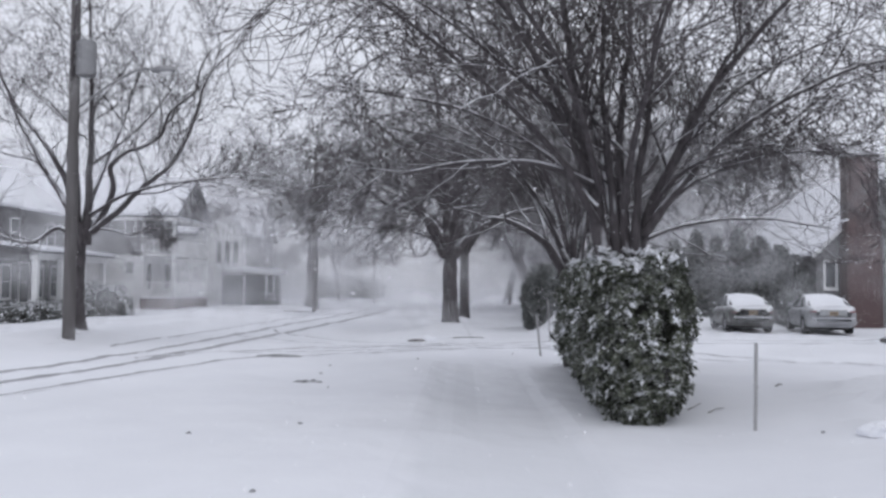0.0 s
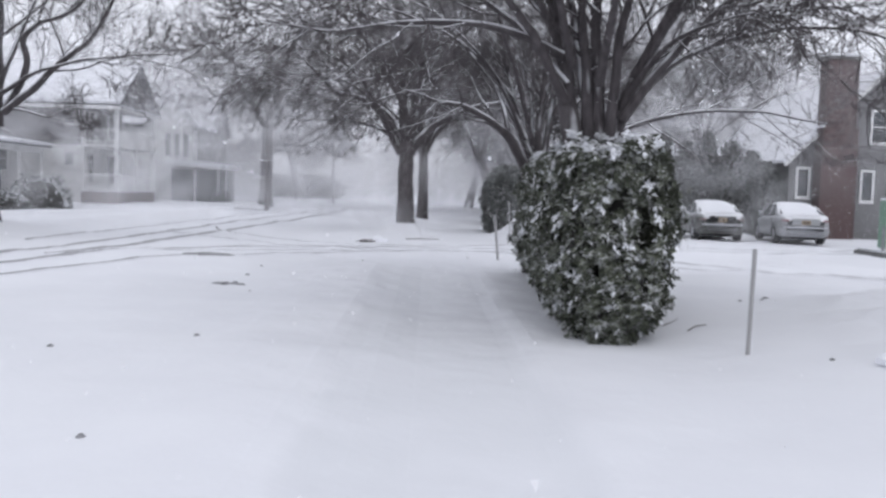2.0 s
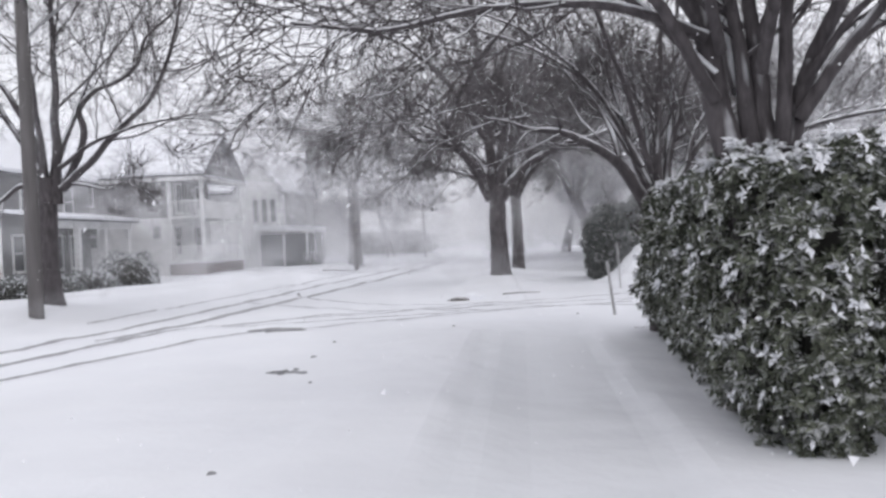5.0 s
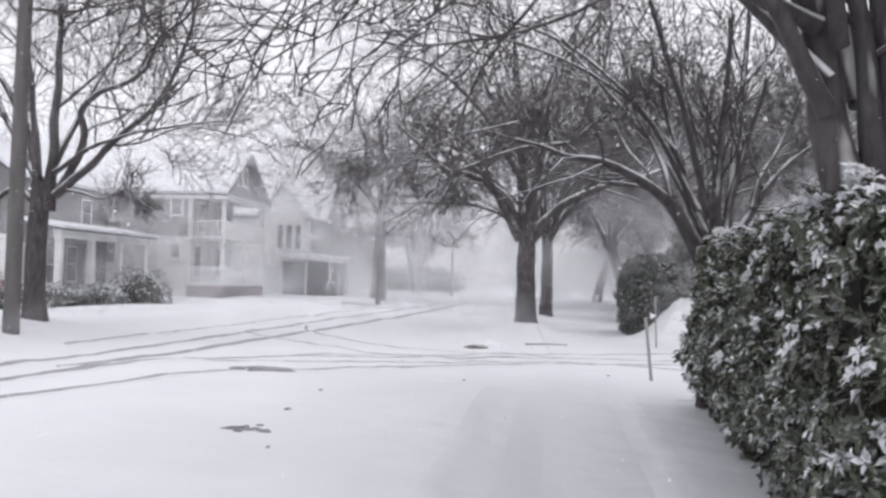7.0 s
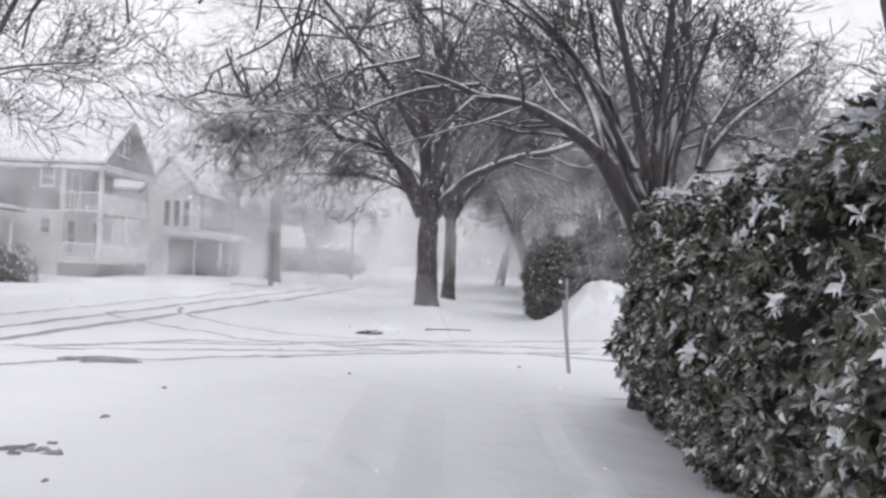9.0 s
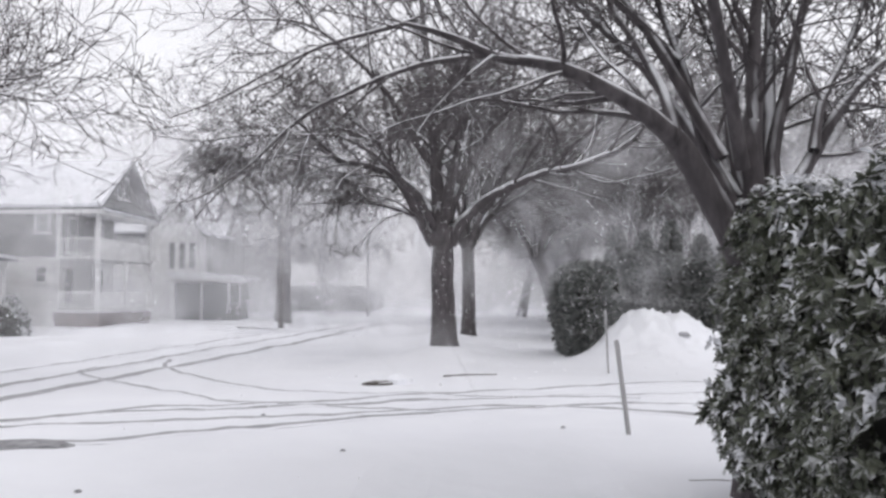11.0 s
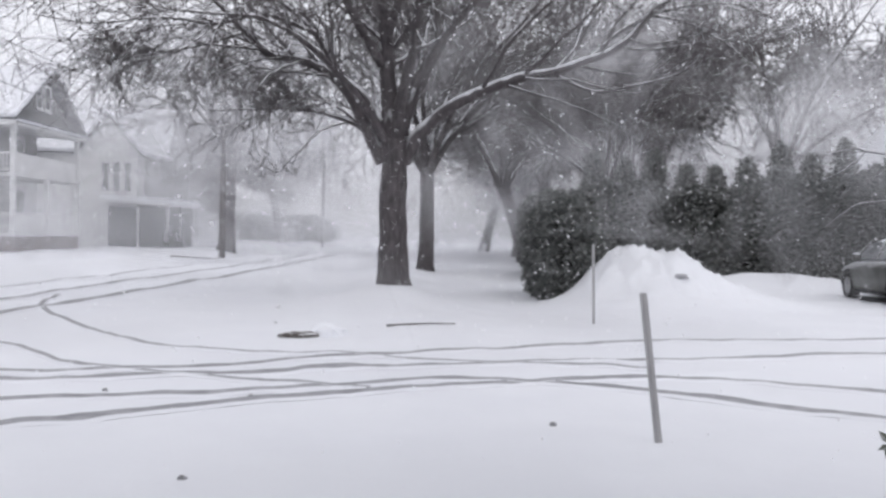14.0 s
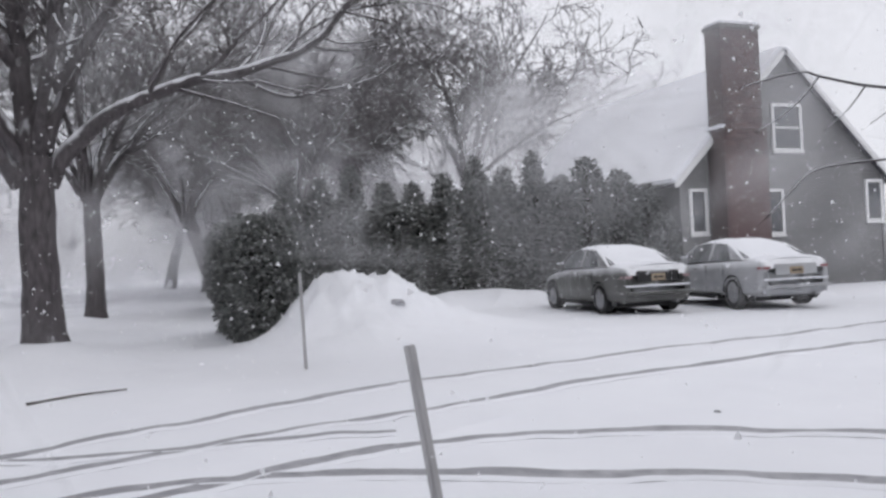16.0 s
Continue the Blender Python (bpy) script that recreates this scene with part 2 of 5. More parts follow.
def smoothstep(a, b, x):
    t = min(1.0, max(0.0, (x - a) / (b - a)))
    return t * t * (3 - 2 * t)


def bump_at(x, y, cx, cy, r, h, p=2.0):
    d = math.hypot(x - cx, y - cy) / r
    return h * math.exp(-(d ** p)) if d < 3.2 else 0.0


PILE = ((4.75, 31.0, 1.1, 0.7, 2.6), (3.95, 30.8, 0.85, 0.44, 2.2), (5.6, 30.8, 0.95, 0.38, 2.0), (6.4, 31.2, 0.9, 0.3, 2.0), (7.4, 31.6, 0.9, 0.16, 2.0), (4.7, 29.7, 1.1, 0.26, 2.0))


step_rng = random.Random(31)
STEPS = [(-0.5 + 0.22 * (i % 2) + step_rng.gauss(0, 0.09), 5.6 + 0.5 * i + step_rng.gauss(0, 0.12), step_rng.uniform(0.015, 0.05)) for i in range(7)]
STEPS += [(-0.3 + 0.2 * (i % 2) + step_rng.gauss(0, 0.1), 13.2 + 0.55 * i + step_rng.gauss(0, 0.12), step_rng.uniform(0.015, 0.045)) for i in range(6)]


def footprints(x, y):
    """Old, half-filled footprints along the edge of the walk."""
    if not (-1.2 < x < 0.4 and 4 < y < 17):
        return 0.0
    return sum(c * math.exp(-(((x - a) / 0.08) ** 2 + ((y - b) / 0.14) ** 2)) for a, b, c in STEPS)


def height(x, y):
    """The height of the snow."""
    z = 0.0
    z += 0.16 * smoothstep(2.6, 4.2, x) * (1 - smoothstep(15, 19, y))
    z += 0.30 * smoothstep(-9.4, -11.2, x) * (0.8 + 0.35 * noise.noise((x * 0.25, y * 0.16, 3))) * (1 - 0.85 * smoothstep(-12.5, -16, x) * (1 - smoothstep(44, 48, y)))
    z += 0.07 * smoothstep(-2.0, -1.0, x) * (1 - smoothstep(0.0, 0.5, x)) * (1 - smoothstep(17, 19, y) * (1 - smoothstep(25.5, 27.5, y)))
    z += bump_at(x, y, -0.24, 30.7, 1.2, 0.3) + bump_at(x, y, 0.26, 41.2, 1.6, 0.15) + bump_at(x, y, -11, 23.5, 1.3, 0.15)
    for cx, cy, r, h, p in PILE:
        z += bump_at(x, y, cx, cy, r, h, p) * (1 + 0.12 * noise.noise((x * 1.7, y * 1.7, 1)) + 0.1 * noise.noise((x * 2.9, y * 2.9, 2)) + 0.3 * (abs(noise.noise((x * 4.6, y * 4.6, 3))) - 0.2) + 0.12 * noise.noise((x * 9, y * 9, 3)))
    z += 0.42 * math.exp(-((y - 37.6) / 1.1) ** 2) * smoothstep(4.5, 6.5, x) * (1 - smoothstep(12.5, 15, x)) * (0.8 + 0.6 * noise.noise((x * 0.8, y * 0.8, 9)))
    z += bump_at(x, y, 4.6, 5.5, 0.9, 0.16) + bump_at(x, y, 6.2, 8.0, 1.2, 0.14) + bump_at(x, y, 5.1, 7.3, 0.4, 0.12)
    lawn = bump_at(x, y, 5.6, 9.6, 0.9, 0.2) + bump_at(x, y, 6.5, 11.2, 1.1, 0.24) + bump_at(x, y, 4.9, 7.8, 0.7, 0.12)
    z += lawn * (1 + 0.5 * noise.noise((x * 2.1, y * 2.1, 21)) + 0.3 * noise.noise((x * 4.7, y * 4.7, 22)))
    z += 0.035 * noise.noise((x * 0.35, y * 0.35, 0)) + 0.028 * noise.noise((x * 1.1, y * 0.9, 5)) + 0.014 * noise.noise((x * 2.7, y * 2.1, 8)) + 0.02 * max(0.0, noise.noise((x * 0.5 + 4, y * 0.5, 6))) * noise.noise((x * 2.2 + y * 3.4, y * 1.1 - x * 0.6, 15))
    w = 0.12 * noise.noise((x * 0.4, y * 0.7, 12)) + 0.03 * noise.noise((x, y * 1.5, 4))
    z -= 0.06 * smoothstep(-0.42, -0.12, x + w) * (1 - smoothstep(1.36, 1.58, x + w)) * (1 - smoothstep(17.5, 19, y))
    z -= footprints(x, y)
    fade = 1 - smoothstep(90, 200, max(abs(x), abs(y - 30)))
    return z * fade


# ---- ground ----
def axis(lo, hi, step, far):
    mid = [lo + step * i for i in range(int((hi - lo) / step) + 1)]
    s, a, b, left, right = step, mid[0], mid[-1], [], []
    while a > -far or b < far:
        s *= 1.35
        a, b = a - s, b + s
        left.insert(0, a)
        right.append(b)
    return left + mid + right


def build_ground():
    xs = sorted(axis(-13, 15, 0.17, 900) + [-2.0 + 0.17 * i + 0.06 for i in range(24)] + [3.2 + 0.17 * i + 0.09 for i in range(32)])
    ys = sorted(axis(0.5, 62, 0.19, 900) + [2.5 + 0.19 * i + 0.06 for i in range(92)] + [29.0 + 0.19 * i + 0.06 for i in range(22)])
    verts = [(x, y, height(x, y)) for y in ys for x in xs]
    w = len(xs)
    faces = [(j * w + i, j * w + i + 1, (j + 1) * w + i + 1, (j + 1) * w + i) for j in range(len(ys) - 1) for i in range(w - 1)]
    g = obj("ground", verts, faces, GROUND, smooth=True)
    tagged(g, "deep fresh snow over verge, lawn, road and walk", "ground", kind="structure")


build_ground()


def curve_points(keys, per=8):
    """A smooth line through a few points."""
    k = [Vector(p) for p in keys]
    k = [k[0] * 2 - k[1]] + k + [k[-1] * 2 - k[-2]]
    out = []
    for i in range(1, len(k) - 2):
        for s in range(per):
            t = s / per
            a, b, c, d = k[i - 1], k[i], k[i + 1], k[i + 2]
            out.append(0.5 * (2 * b + (c - a) * t + (2 * a - 5 * b + 4 * c - d) * t * t + (3 * b - a - 3 * c + d) * t ** 3))
    out.append(k[-2])
    return out


def tyre_track(keys, width=0.17):
    """A shallow pressed rut with a low rim of pushed snow on each side."""
    line = curve_points([(x, y, 0) for x, y in keys], 26)
    verts, faces = [], []
    prof = ((-1.35, -0.004), (-0.95, 0.02), (-0.75, 0.013), (0.75, 0.013), (0.95, 0.02), (1.35, -0.004))
    for i, p in enumerate(line):
        d = (line[min(i + 1, len(line) - 1)] - line[max(i - 1, 0)]).normalized()
        s = Vector((d.y, -d.x, 0))
        w = width * (1 + 0.25 * noise.noise((p.x * 2.3, p.y * 2.3, 4)))
        off = 0.03 * noise.noise((p.x * 0.9, p.y * 0.9, 7))
        for u, z in prof:
            q = p + s * (u * w * 0.8 + off)
            verts.append((q.x, q.y, height(q.x, q.y) + z + 0.006 + 0.008 * noise.noise((q.x * 5, q.y * 5, 2))))
    m = len(prof)
    faces = [(i * m + k, i * m + k + 1, (i + 1) * m + k + 1, (i + 1) * m + k) for i in range(len(line) - 1) for k in range(m - 1)]
    t = obj("tyre_track", verts, faces, SLUSH, smooth=True)
    t.data.materials.append(SNOW)
    t.data.polygons.foreach_set("material_index", [0 if i % (m - 1) in (1, 2, 3) else 1 for i in range(len(faces))])
    tagged(t, "grey tyre track pressed into fresh snow", "tyre track", "tyre tracks on the road", kind="structure")


for keys, w in (
    (((-13, -30), (-9.6, 6), (-8.45, 14.6), (-7.7, 20), (-7.35, 27.4), (-7.1, 36.5), (-6.6, 52), (-6.4, 61)), 0.15),
    (((-12, -30), (-9.0, 4), (-7.5, 12.9), (-6.75, 18.3), (-6.25, 25), (-5.5, 38), (-5.1, 52), (-5.0, 61)), 0.18),
    (((-11, -30), (-8.0, 6), (-6.64, 11.4), (-5.56, 15.8), (-4.5, 18.3), (-2.8, 19.35), (-1.75, 20.15), (0.9, 21.6), (3.1, 22.1), (5.5, 20.9), (8.5, 17), (13, 8)), 0.11),
    (((-6.9, 16.5), (-6.2, 19.3), (-5.0, 20.1), (-3.2, 20.5), (-1.0, 21.1), (1.0, 21.95), (3.3, 20.85), (4.6, 19.95), (8, 16), (12.5, 7)), 0.1),
    (((-6.6, 18.8), (-5.2, 20.5), (-3.7, 21.9), (-1.7, 22.3), (1.0, 24.1), (4.2, 25.2), (11.2, 26.4), (14, 27), (17, 27.3)), 0.1),
    (((-7.2, 18.2), (-4.9, 20.9), (-3.4, 21.5), (-1.4, 21.9), (0.1, 22.6), (3.1, 23.5), (9.4, 24.6), (13, 25)), 0.105),
    (((-7.6, 28.5), (-7.2, 26.9), (-4.1, 23.5), (-2.2, 22.0), (0.0, 21.4)), 0.06),
    (((-6.9, 31), (-6.05, 28.4), (-4.2, 25.6), (-2.3, 23.7), (0.2, 23.3), (2.8, 22.6)), 0.06),
    (((-9.3, 22), (-9.0, 27), (-8.8, 34), (-8.4, 46)), 0.1),
):
    tyre_track(keys, w)


# ---- trees ----
LEVELS = {2: (7, 0.15, 4), 3: (5, 0.15, 3), 4: (3, 0.16, 3)}


def sub_branches(out, pts, rad, lv, o, r):
    """Side branches along a line, level by level."""
    count = o["kids"][lv - 2]
    total = sum((pts[i + 1] - pts[i]).length for i in range(len(pts) - 1))
    for k in range(count):
        t = (0.3 if lv == 2 else 0.15) + (0.7 if lv == 2 else 0.85) * (k + r.random()) / count
        f = t * (len(pts) - 1)
        i = min(int(f), len(pts) - 2)
        p = pts[i].lerp(pts[i + 1], f - i)
        d = (pts[i + 1] - pts[i]).normalized()
        rr = max(o["thin"], (rad[i] + (rad[i + 1] - rad[i]) * (f - i)) * r.uniform(0.3, 0.46))
        side = d.cross(Vector((r.gauss(0, 1), r.gauss(0, 1), r.gauss(0, 1)))).normalized()
        a = r.uniform(0.5, 1.05)
        nd = d * math.cos(a) + side * math.sin(a)
        length = max(0.25, total * o["ratio"][lv - 2] * r.uniform(0.65, 1.2) * (1.15 - 0.55 * t))
        grow(out, p, nd, length, rr, lv, o, r)


def grow(out, p, d, length, r0, lv, o, r):
    n, wig, _ = LEVELS[lv]
    pts, rad = [p], [r0]
    lift = o["lift"][lv - 2]
    for i in range(n):
        d = (d + Vector((r.gauss(0, wig), r.gauss(0, wig), r.gauss(0, wig) + lift))).normalized()
        p = p + d * (length / n)
        if p.z < o["floor"]:
            p.z = o["floor"] + r.random() * 0.2
        pts.append(p)
        rad.append(max(o["thin"] * 0.7, r0 * (1 - 0.75 * (i + 1) / n)))
    out[lv].append((pts, rad))
    if lv < o["top"]:
        sub_branches(out, pts, rad, lv + 1, o, r)


def tree(at, trunk_keys, trunk_r, limbs, label, seed, kids=(11, 8, 5), ratio=(0.54, 0.55, 0.6), lift=(0.03, 0.0, -0.03), top=4, thin=0.007, floor=2.2, twig_mat=None, name="tree", group="bare street trees"):
    r = random.Random(seed)
    o = dict(kids=kids, ratio=ratio, lift=lift, top=top, thin=thin, floor=floor)
    base = thing(name, (at[0], at[1], height(*at) - 0.12), label, "tree", group)
    tp = curve_points(trunk_keys, 5)
    verts, faces = [], []
    n = len(tp)
    radii = [trunk_r * (1 + 0.32 * math.exp(-p.z / 0.4) - 0.16 * i / n + 0.08 * smoothstep(0.75, 1, i / n)) for i, p in enumerate(tp)]
    tube(tp, radii, 14, verts, faces, cap=False)
    for i, v in enumerate(verts):
        v.xy += Vector((noise.noise(v * 2.3), noise.noise(v * 2.3 + Vector((9, 4, 1))))) * trunk_r * 0.16
    obj("trunk", verts, faces, BARK, base, smooth=True)
    out = {2: [], 3: [], 4: []}
    for keys, r0, r1, *few in limbs:
        pts = curve_points(keys, 5)
        off = Vector((r.uniform(0, 50), 0, 0))
        pts = [p + noise.noise_vector(p * 1.4 + off) * r0 * 0.5 * min(1, i / 4) for i, p in enumerate(pts)]
        m = len(pts) - 1
        rad = [r0 + (r1 - r0) * (i / m) ** 0.75 for i in range(m + 1)]
        verts, faces = [], []
        tube(pts, rad, 12, verts, faces)
        obj("limb", verts, faces, BARK, base, smooth=True)
        sub_branches(out, pts, rad, 2, dict(o, kids=(few[0], 4, 0), ratio=(0.28, 0.4, 0.3), top=3, thin=o["thin"] * 0.5) if few else o, r)
    for lv, nm, material in ((2, "branchwork", BARK), (3, "crown", twig_mat or TWIG)):
        verts, faces = [], []
        for k in ([2] if lv == 2 else [3, 4]):
            for pts, rad in out[k]:
                tube(pts, rad, LEVELS[k][2] + (1 if k == 2 else 0), verts, faces, cap=False)
        ob = obj(nm, verts, faces, material, base)
        tagged(ob, kind="stuff")
    return base


def fan(r, count, z0, reach, rise, thick, start=0.0, spread=2 * math.pi, lean=0.0):
    """Limbs that spread from a fork: near upright in the middle, flatter outside."""
    limbs = []
    for k in range(count):
        a = start + spread * (k + r.uniform(0.2, 0.8)) / count
        e = reach * r.uniform(0.55, 1.1)
        h = rise * r.uniform(0.7, 1.1) * (1.25 - 0.55 * e / reach)
        c, s = math.cos(a), math.sin(a)
        limbs.append((((0.1 * c, 0.1 * s, z0 - 0.25), (e * 0.16 * c, e * 0.16 * s, z0 + h * 0.22), (e * 0.45 * c, e * 0.45 * s, z0 + h * 0.58), (e * c, e * s + lean, z0 + h)), thick * r.uniform(0.65, 1.05), 0.018))
    return limbs


def build_trees():
    r = random.Random(11)
    # the many-stemmed tree that stands behind the hedge's front end
    limbs = [
        (((-0.16, 0.0, 2.01), (-0.25, 0.07, 2.6), (-0.32, 0.13, 3.2), (-0.42, 0.2, 3.8), (-0.5, 0.27, 4.42), (-0.63, 0.33, 5.36), (-0.84, 0.4, 6.62)), 0.145, 0.03),
        (((-0.01, 0.0, 2.07), (-0.03, 0.06, 2.72), (-0.09, 0.12, 3.32), (-0.14, 0.18, 4.05), (-0.17, 0.24, 4.72), (-0.16, 0.3, 5.96)), 0.09, 0.025),
        (((0.13, 0.0, 2.08), (0.11, 0.1, 2.73), (0.06, 0.2, 3.52), (0.12, 0.3, 4.45), (0.24, 0.4, 5.39), (0.33, 0.5, 6.36)), 0.1, 0.025),
        (((0.21, 0.0, 2.09), (0.24, -0.05, 2.61), (0.26, -0.1, 3.29), (0.35, -0.15, 3.86), (0.4, -0.2, 4.3), (0.47, -0.25, 5.14), (0.64, -0.3, 5.85)), 0.08, 0.02),
        (((0.24, 0.0, 2.09), (0.38, 0.03, 2.62), (0.51, 0.06, 3.01), (0.77, 0.09, 3.46), (0.98, 0.11, 3.88), (1.19, 0.14, 4.31), (1.5, 0.17, 4.9), (1.92, 0.2, 5.5)), 0.095, 0.02),
        (((0.42, 0.0, 2.79), (0.74, -0.25, 3.28), (0.96, -0.5, 3.46), (1.32, -0.75, 3.58), (1.83, -1.0, 3.64)), 0.045, 0.01),
        (((-0.36, 0.0, 3.23), (-0.97, -0.16, 3.47), (-1.61, -0.32, 3.51), (-2.35, -0.48, 3.45), (-3.01, -0.64, 3.31), (-3.68, -0.8, 3.37)), 0.06, 0.012),
        (((-0.3, 0.0, 2.7), (-0.9, -0.3, 3.6), (-1.9, -0.7, 4.5), (-3.2, -1.2, 5.4), (-4.6, -1.6, 6.0)), 0.065, 0.012),
        (((-0.3, 0.0, 2.9), (-1.1, 0.3, 3.8), (-2.4, 0.7, 4.5), (-4.2, 1.1, 4.9)), 0.055, 0.012),
        (((-0.4, 0.1, 3.7), (-1.2, -0.6, 4.9), (-2.2, -1.5, 6.0), (-3.2, -2.6, 7.0)), 0.06, 0.012),
        (((-0.35, 0.2, 3.4), (-1.0, 0.9, 4.7), (-2.0, 1.7, 5.9), (-3.2, 2.4, 6.9)), 0.065, 0.012),
        (((0.05, -0.1, 2.9), (0.1, -1.0, 4.0), (0.2, -2.2, 5.0), (0.3, -3.6, 5.7)), 0.06, 0.012),
        (((-0.25, -0.05, 3.1), (-0.8, -1.2, 4.3), (-1.7, -2.5, 5.2), (-3.0, -4.0, 5.7)), 0.055, 0.012),
        (((-0.05, 0.2, 2.8), (-0.2, 1.0, 4.4), (-0.6, 2.0, 6.2), (-1.2, 3.0, 7.6)), 0.075, 0.014),
        (((0.35, -0.05, 2.5), (0.9, -0.3, 3.3), (1.8, -0.5, 4.1), (3.0, -0.8, 4.7), (4.5, -1.0, 5.0)), 0.065, 0.012),
        (((0.35, 0.05, 2.5), (1.0, 0.4, 3.2), (2.1, 0.8, 3.7), (3.5, 1.2, 3.9), (4.8, 1.5, 3.7)), 0.055, 0.012),
        (((0.5, 0.05, 3.0), (1.2, -0.6, 4.5), (2.2, -1.3, 5.7), (3.3, -1.9, 6.6)), 0.065, 0.014),
        (((0.6, 0.07, 3.2), (1.5, 0.5, 4.4), (2.8, 0.9, 5.3), (4.2, 1.2, 5.9)), 0.055, 0.012),
        (((-0.35, 0.1, 3.3), (-1.0, -0.2, 4.3), (-2.2, -0.4, 5.3), (-3.8, -0.5, 6.3)), 0.055, 0.012),
    ]
    tree((2.4, 10.8), ((0, 0, 0), (0.02, 0, 1.0), (0.04, 0.02, 2.2)), 0.29, limbs, "big bare many-stemmed tree with snow-lined branches behind a hedge", 21, kids=(16, 8, 3), thin=0.0075)
    limbs = [
        (((-0.13, 0.0, 1.86), (-0.36, -0.1, 2.3), (-0.57, -0.2, 2.62), (-0.73, -0.3, 2.76), (-0.98, -0.4, 2.92), (-1.35, -0.5, 3.08), (-1.62, -0.6, 3.15), (-1.93, -0.7, 3.18), (-2.23, -0.8, 3.27), (-2.52, -0.9, 3.35)), 0.12, 0.016),
        (((-0.6, 0.0, 2.76), (-0.67, 0.12, 3.15), (-0.81, 0.25, 3.5), (-1.01, 0.38, 3.86), (-1.16, 0.5, 4.42)), 0.055, 0.014),
        (((-0.12, 0.0, 1.94), (-0.23, 0.1, 2.37), (-0.36, 0.2, 2.78), (-0.44, 0.3, 3.24), (-0.52, 0.4, 3.63), (-0.66, 0.5, 4.13), (-0.77, 0.6, 4.84)), 0.065, 0.018),
        (((-0.0, 0.0, 1.98), (-0.01, 0.03, 2.4), (-0.0, 0.07, 2.83), (0.03, 0.1, 3.27), (0.06, 0.13, 3.71), (0.11, 0.17, 4.38), (0.12, 0.2, 5.16)), 0.1, 0.025),
        (((-0.06, 0.0, 2.15), (-0.11, 0.2, 2.6), (-0.11, 0.4, 3.22), (-0.2, 0.6, 3.74), (-0.3, 0.8, 4.24), (-0.4, 1.0, 4.92)), 0.05, 0.014),
        (((0.05, 0.0, 2.06), (0.13, 0.07, 2.41), (0.17, 0.13, 2.71), (0.3, 0.2, 3.16), (0.4, 0.27, 3.49), (0.52, 0.33, 3.91), (0.65, 0.4, 4.48)), 0.078, 0.02),
        (((0.08, 0.0, 2.02), (0.24, 0.03, 2.32), (0.43, 0.07, 2.66), (0.62, 0.1, 2.98), (0.85, 0.13, 3.22), (1.16, 0.17, 3.44), (1.61, 0.2, 3.8)), 0.075, 0.016),
        (((0.4, 0.0, 2.64), (0.53, 0.15, 3.06), (0.75, 0.3, 3.4), (0.96, 0.45, 3.81), (1.13, 0.6, 4.23)), 0.045, 0.012),
        (((0.15, 0.15, 2.25), (0.97, 1.45, 1.84), (0.63, 1.45, 1.88), (0.47, 1.45, 1.91), (0.28, 1.45, 1.92), (0.12, 1.45, 1.94), (0.07, 1.45, 1.95), (-0.04, 1.45, 1.93), (-0.15, 1.45, 1.9)), 0.008, 0.002, 0),
        (((0.12, 1.45, 1.94), (0.07, 1.45, 1.89), (-0.01, 1.45, 1.83), (-0.11, 1.45, 1.78)), 0.004, 0.0015, 0),
        (((0.29, 1.45, 1.92), (0.22, 1.45, 1.85), (0.13, 1.45, 1.79)), 0.003, 0.0012, 0),
        (((0.47, 1.45, 1.91), (0.39, 1.45, 1.86), (0.3, 1.45, 1.81)), 0.003, 0.0012, 0),
        (((0.15, 0.15, 2.25), (0.97, 1.45, 1.81), (0.63, 1.45, 1.78), (0.44, 1.45, 1.72), (0.23, 1.45, 1.7), (0.09, 1.45, 1.68), (0.01, 1.45, 1.63), (-0.09, 1.45, 1.55)), 0.007, 0.002, 0),
        (((0.65, 1.45, 1.86), (0.56, 1.45, 1.84), (0.46, 1.45, 1.82)), 0.003, 0.0012, 0),
        (((0.66, 1.45, 1.76), (0.58, 1.45, 1.65), (0.56, 1.45, 1.58)), 0.003, 0.0012, 0),
        (((0.15, 0.3, 2.1), (0.81, 1.45, 1.62), (0.62, 1.45, 1.52), (0.55, 1.45, 1.44)), 0.003, 0.0012, 0),
        (((-1.88, 0.4, 3.51), (-2.4, 0.46, 3.47), (-2.77, 0.52, 3.38), (-3.1, 0.59, 3.26), (-3.4, 0.65, 3.13), (-3.68, 0.71, 2.94), (-4.03, 0.78, 2.65), (-4.43, 0.84, 2.42), (-4.72, 0.9, 2.39)), 0.03, 0.005, 16),
        (((-3.59, 0.4, 2.89), (-3.77, 0.5, 2.68), (-3.9, 0.6, 2.38)), 0.009, 0.003, 3),
        (((-3.93, 0.4, 2.58), (-4.16, 0.5, 2.42), (-4.38, 0.6, 2.24)), 0.008, 0.003, 3),
        (((-2.55, 0.4, 3.79), (-3.0, 0.52, 3.71), (-3.39, 0.64, 3.63), (-3.84, 0.76, 3.46), (-4.26, 0.88, 3.3), (-4.74, 1.0, 3.16)), 0.024, 0.005, 14),
        (((-2.76, 0.4, 3.34), (-3.2, 0.65, 3.04), (-3.63, 0.9, 2.57)), 0.012, 0.004, 4),
        (((0.25, -0.1, 1.8), (0.9, -0.5, 2.5), (2.0, -1.0, 3.0), (3.4, -1.4, 3.1), (4.6, -1.6, 2.9)), 0.07, 0.012),
        (((-0.12, 0.1, 2.3), (-0.7, 0.8, 3.5), (-1.6, 1.7, 4.8), (-2.6, 2.6, 6.0)), 0.06, 0.012),
        (((-0.25, 0.05, 2.6), (-0.9, 0.4, 3.9), (-2.0, 0.9, 5.0), (-3.6, 1.4, 5.8)), 0.055, 0.012),
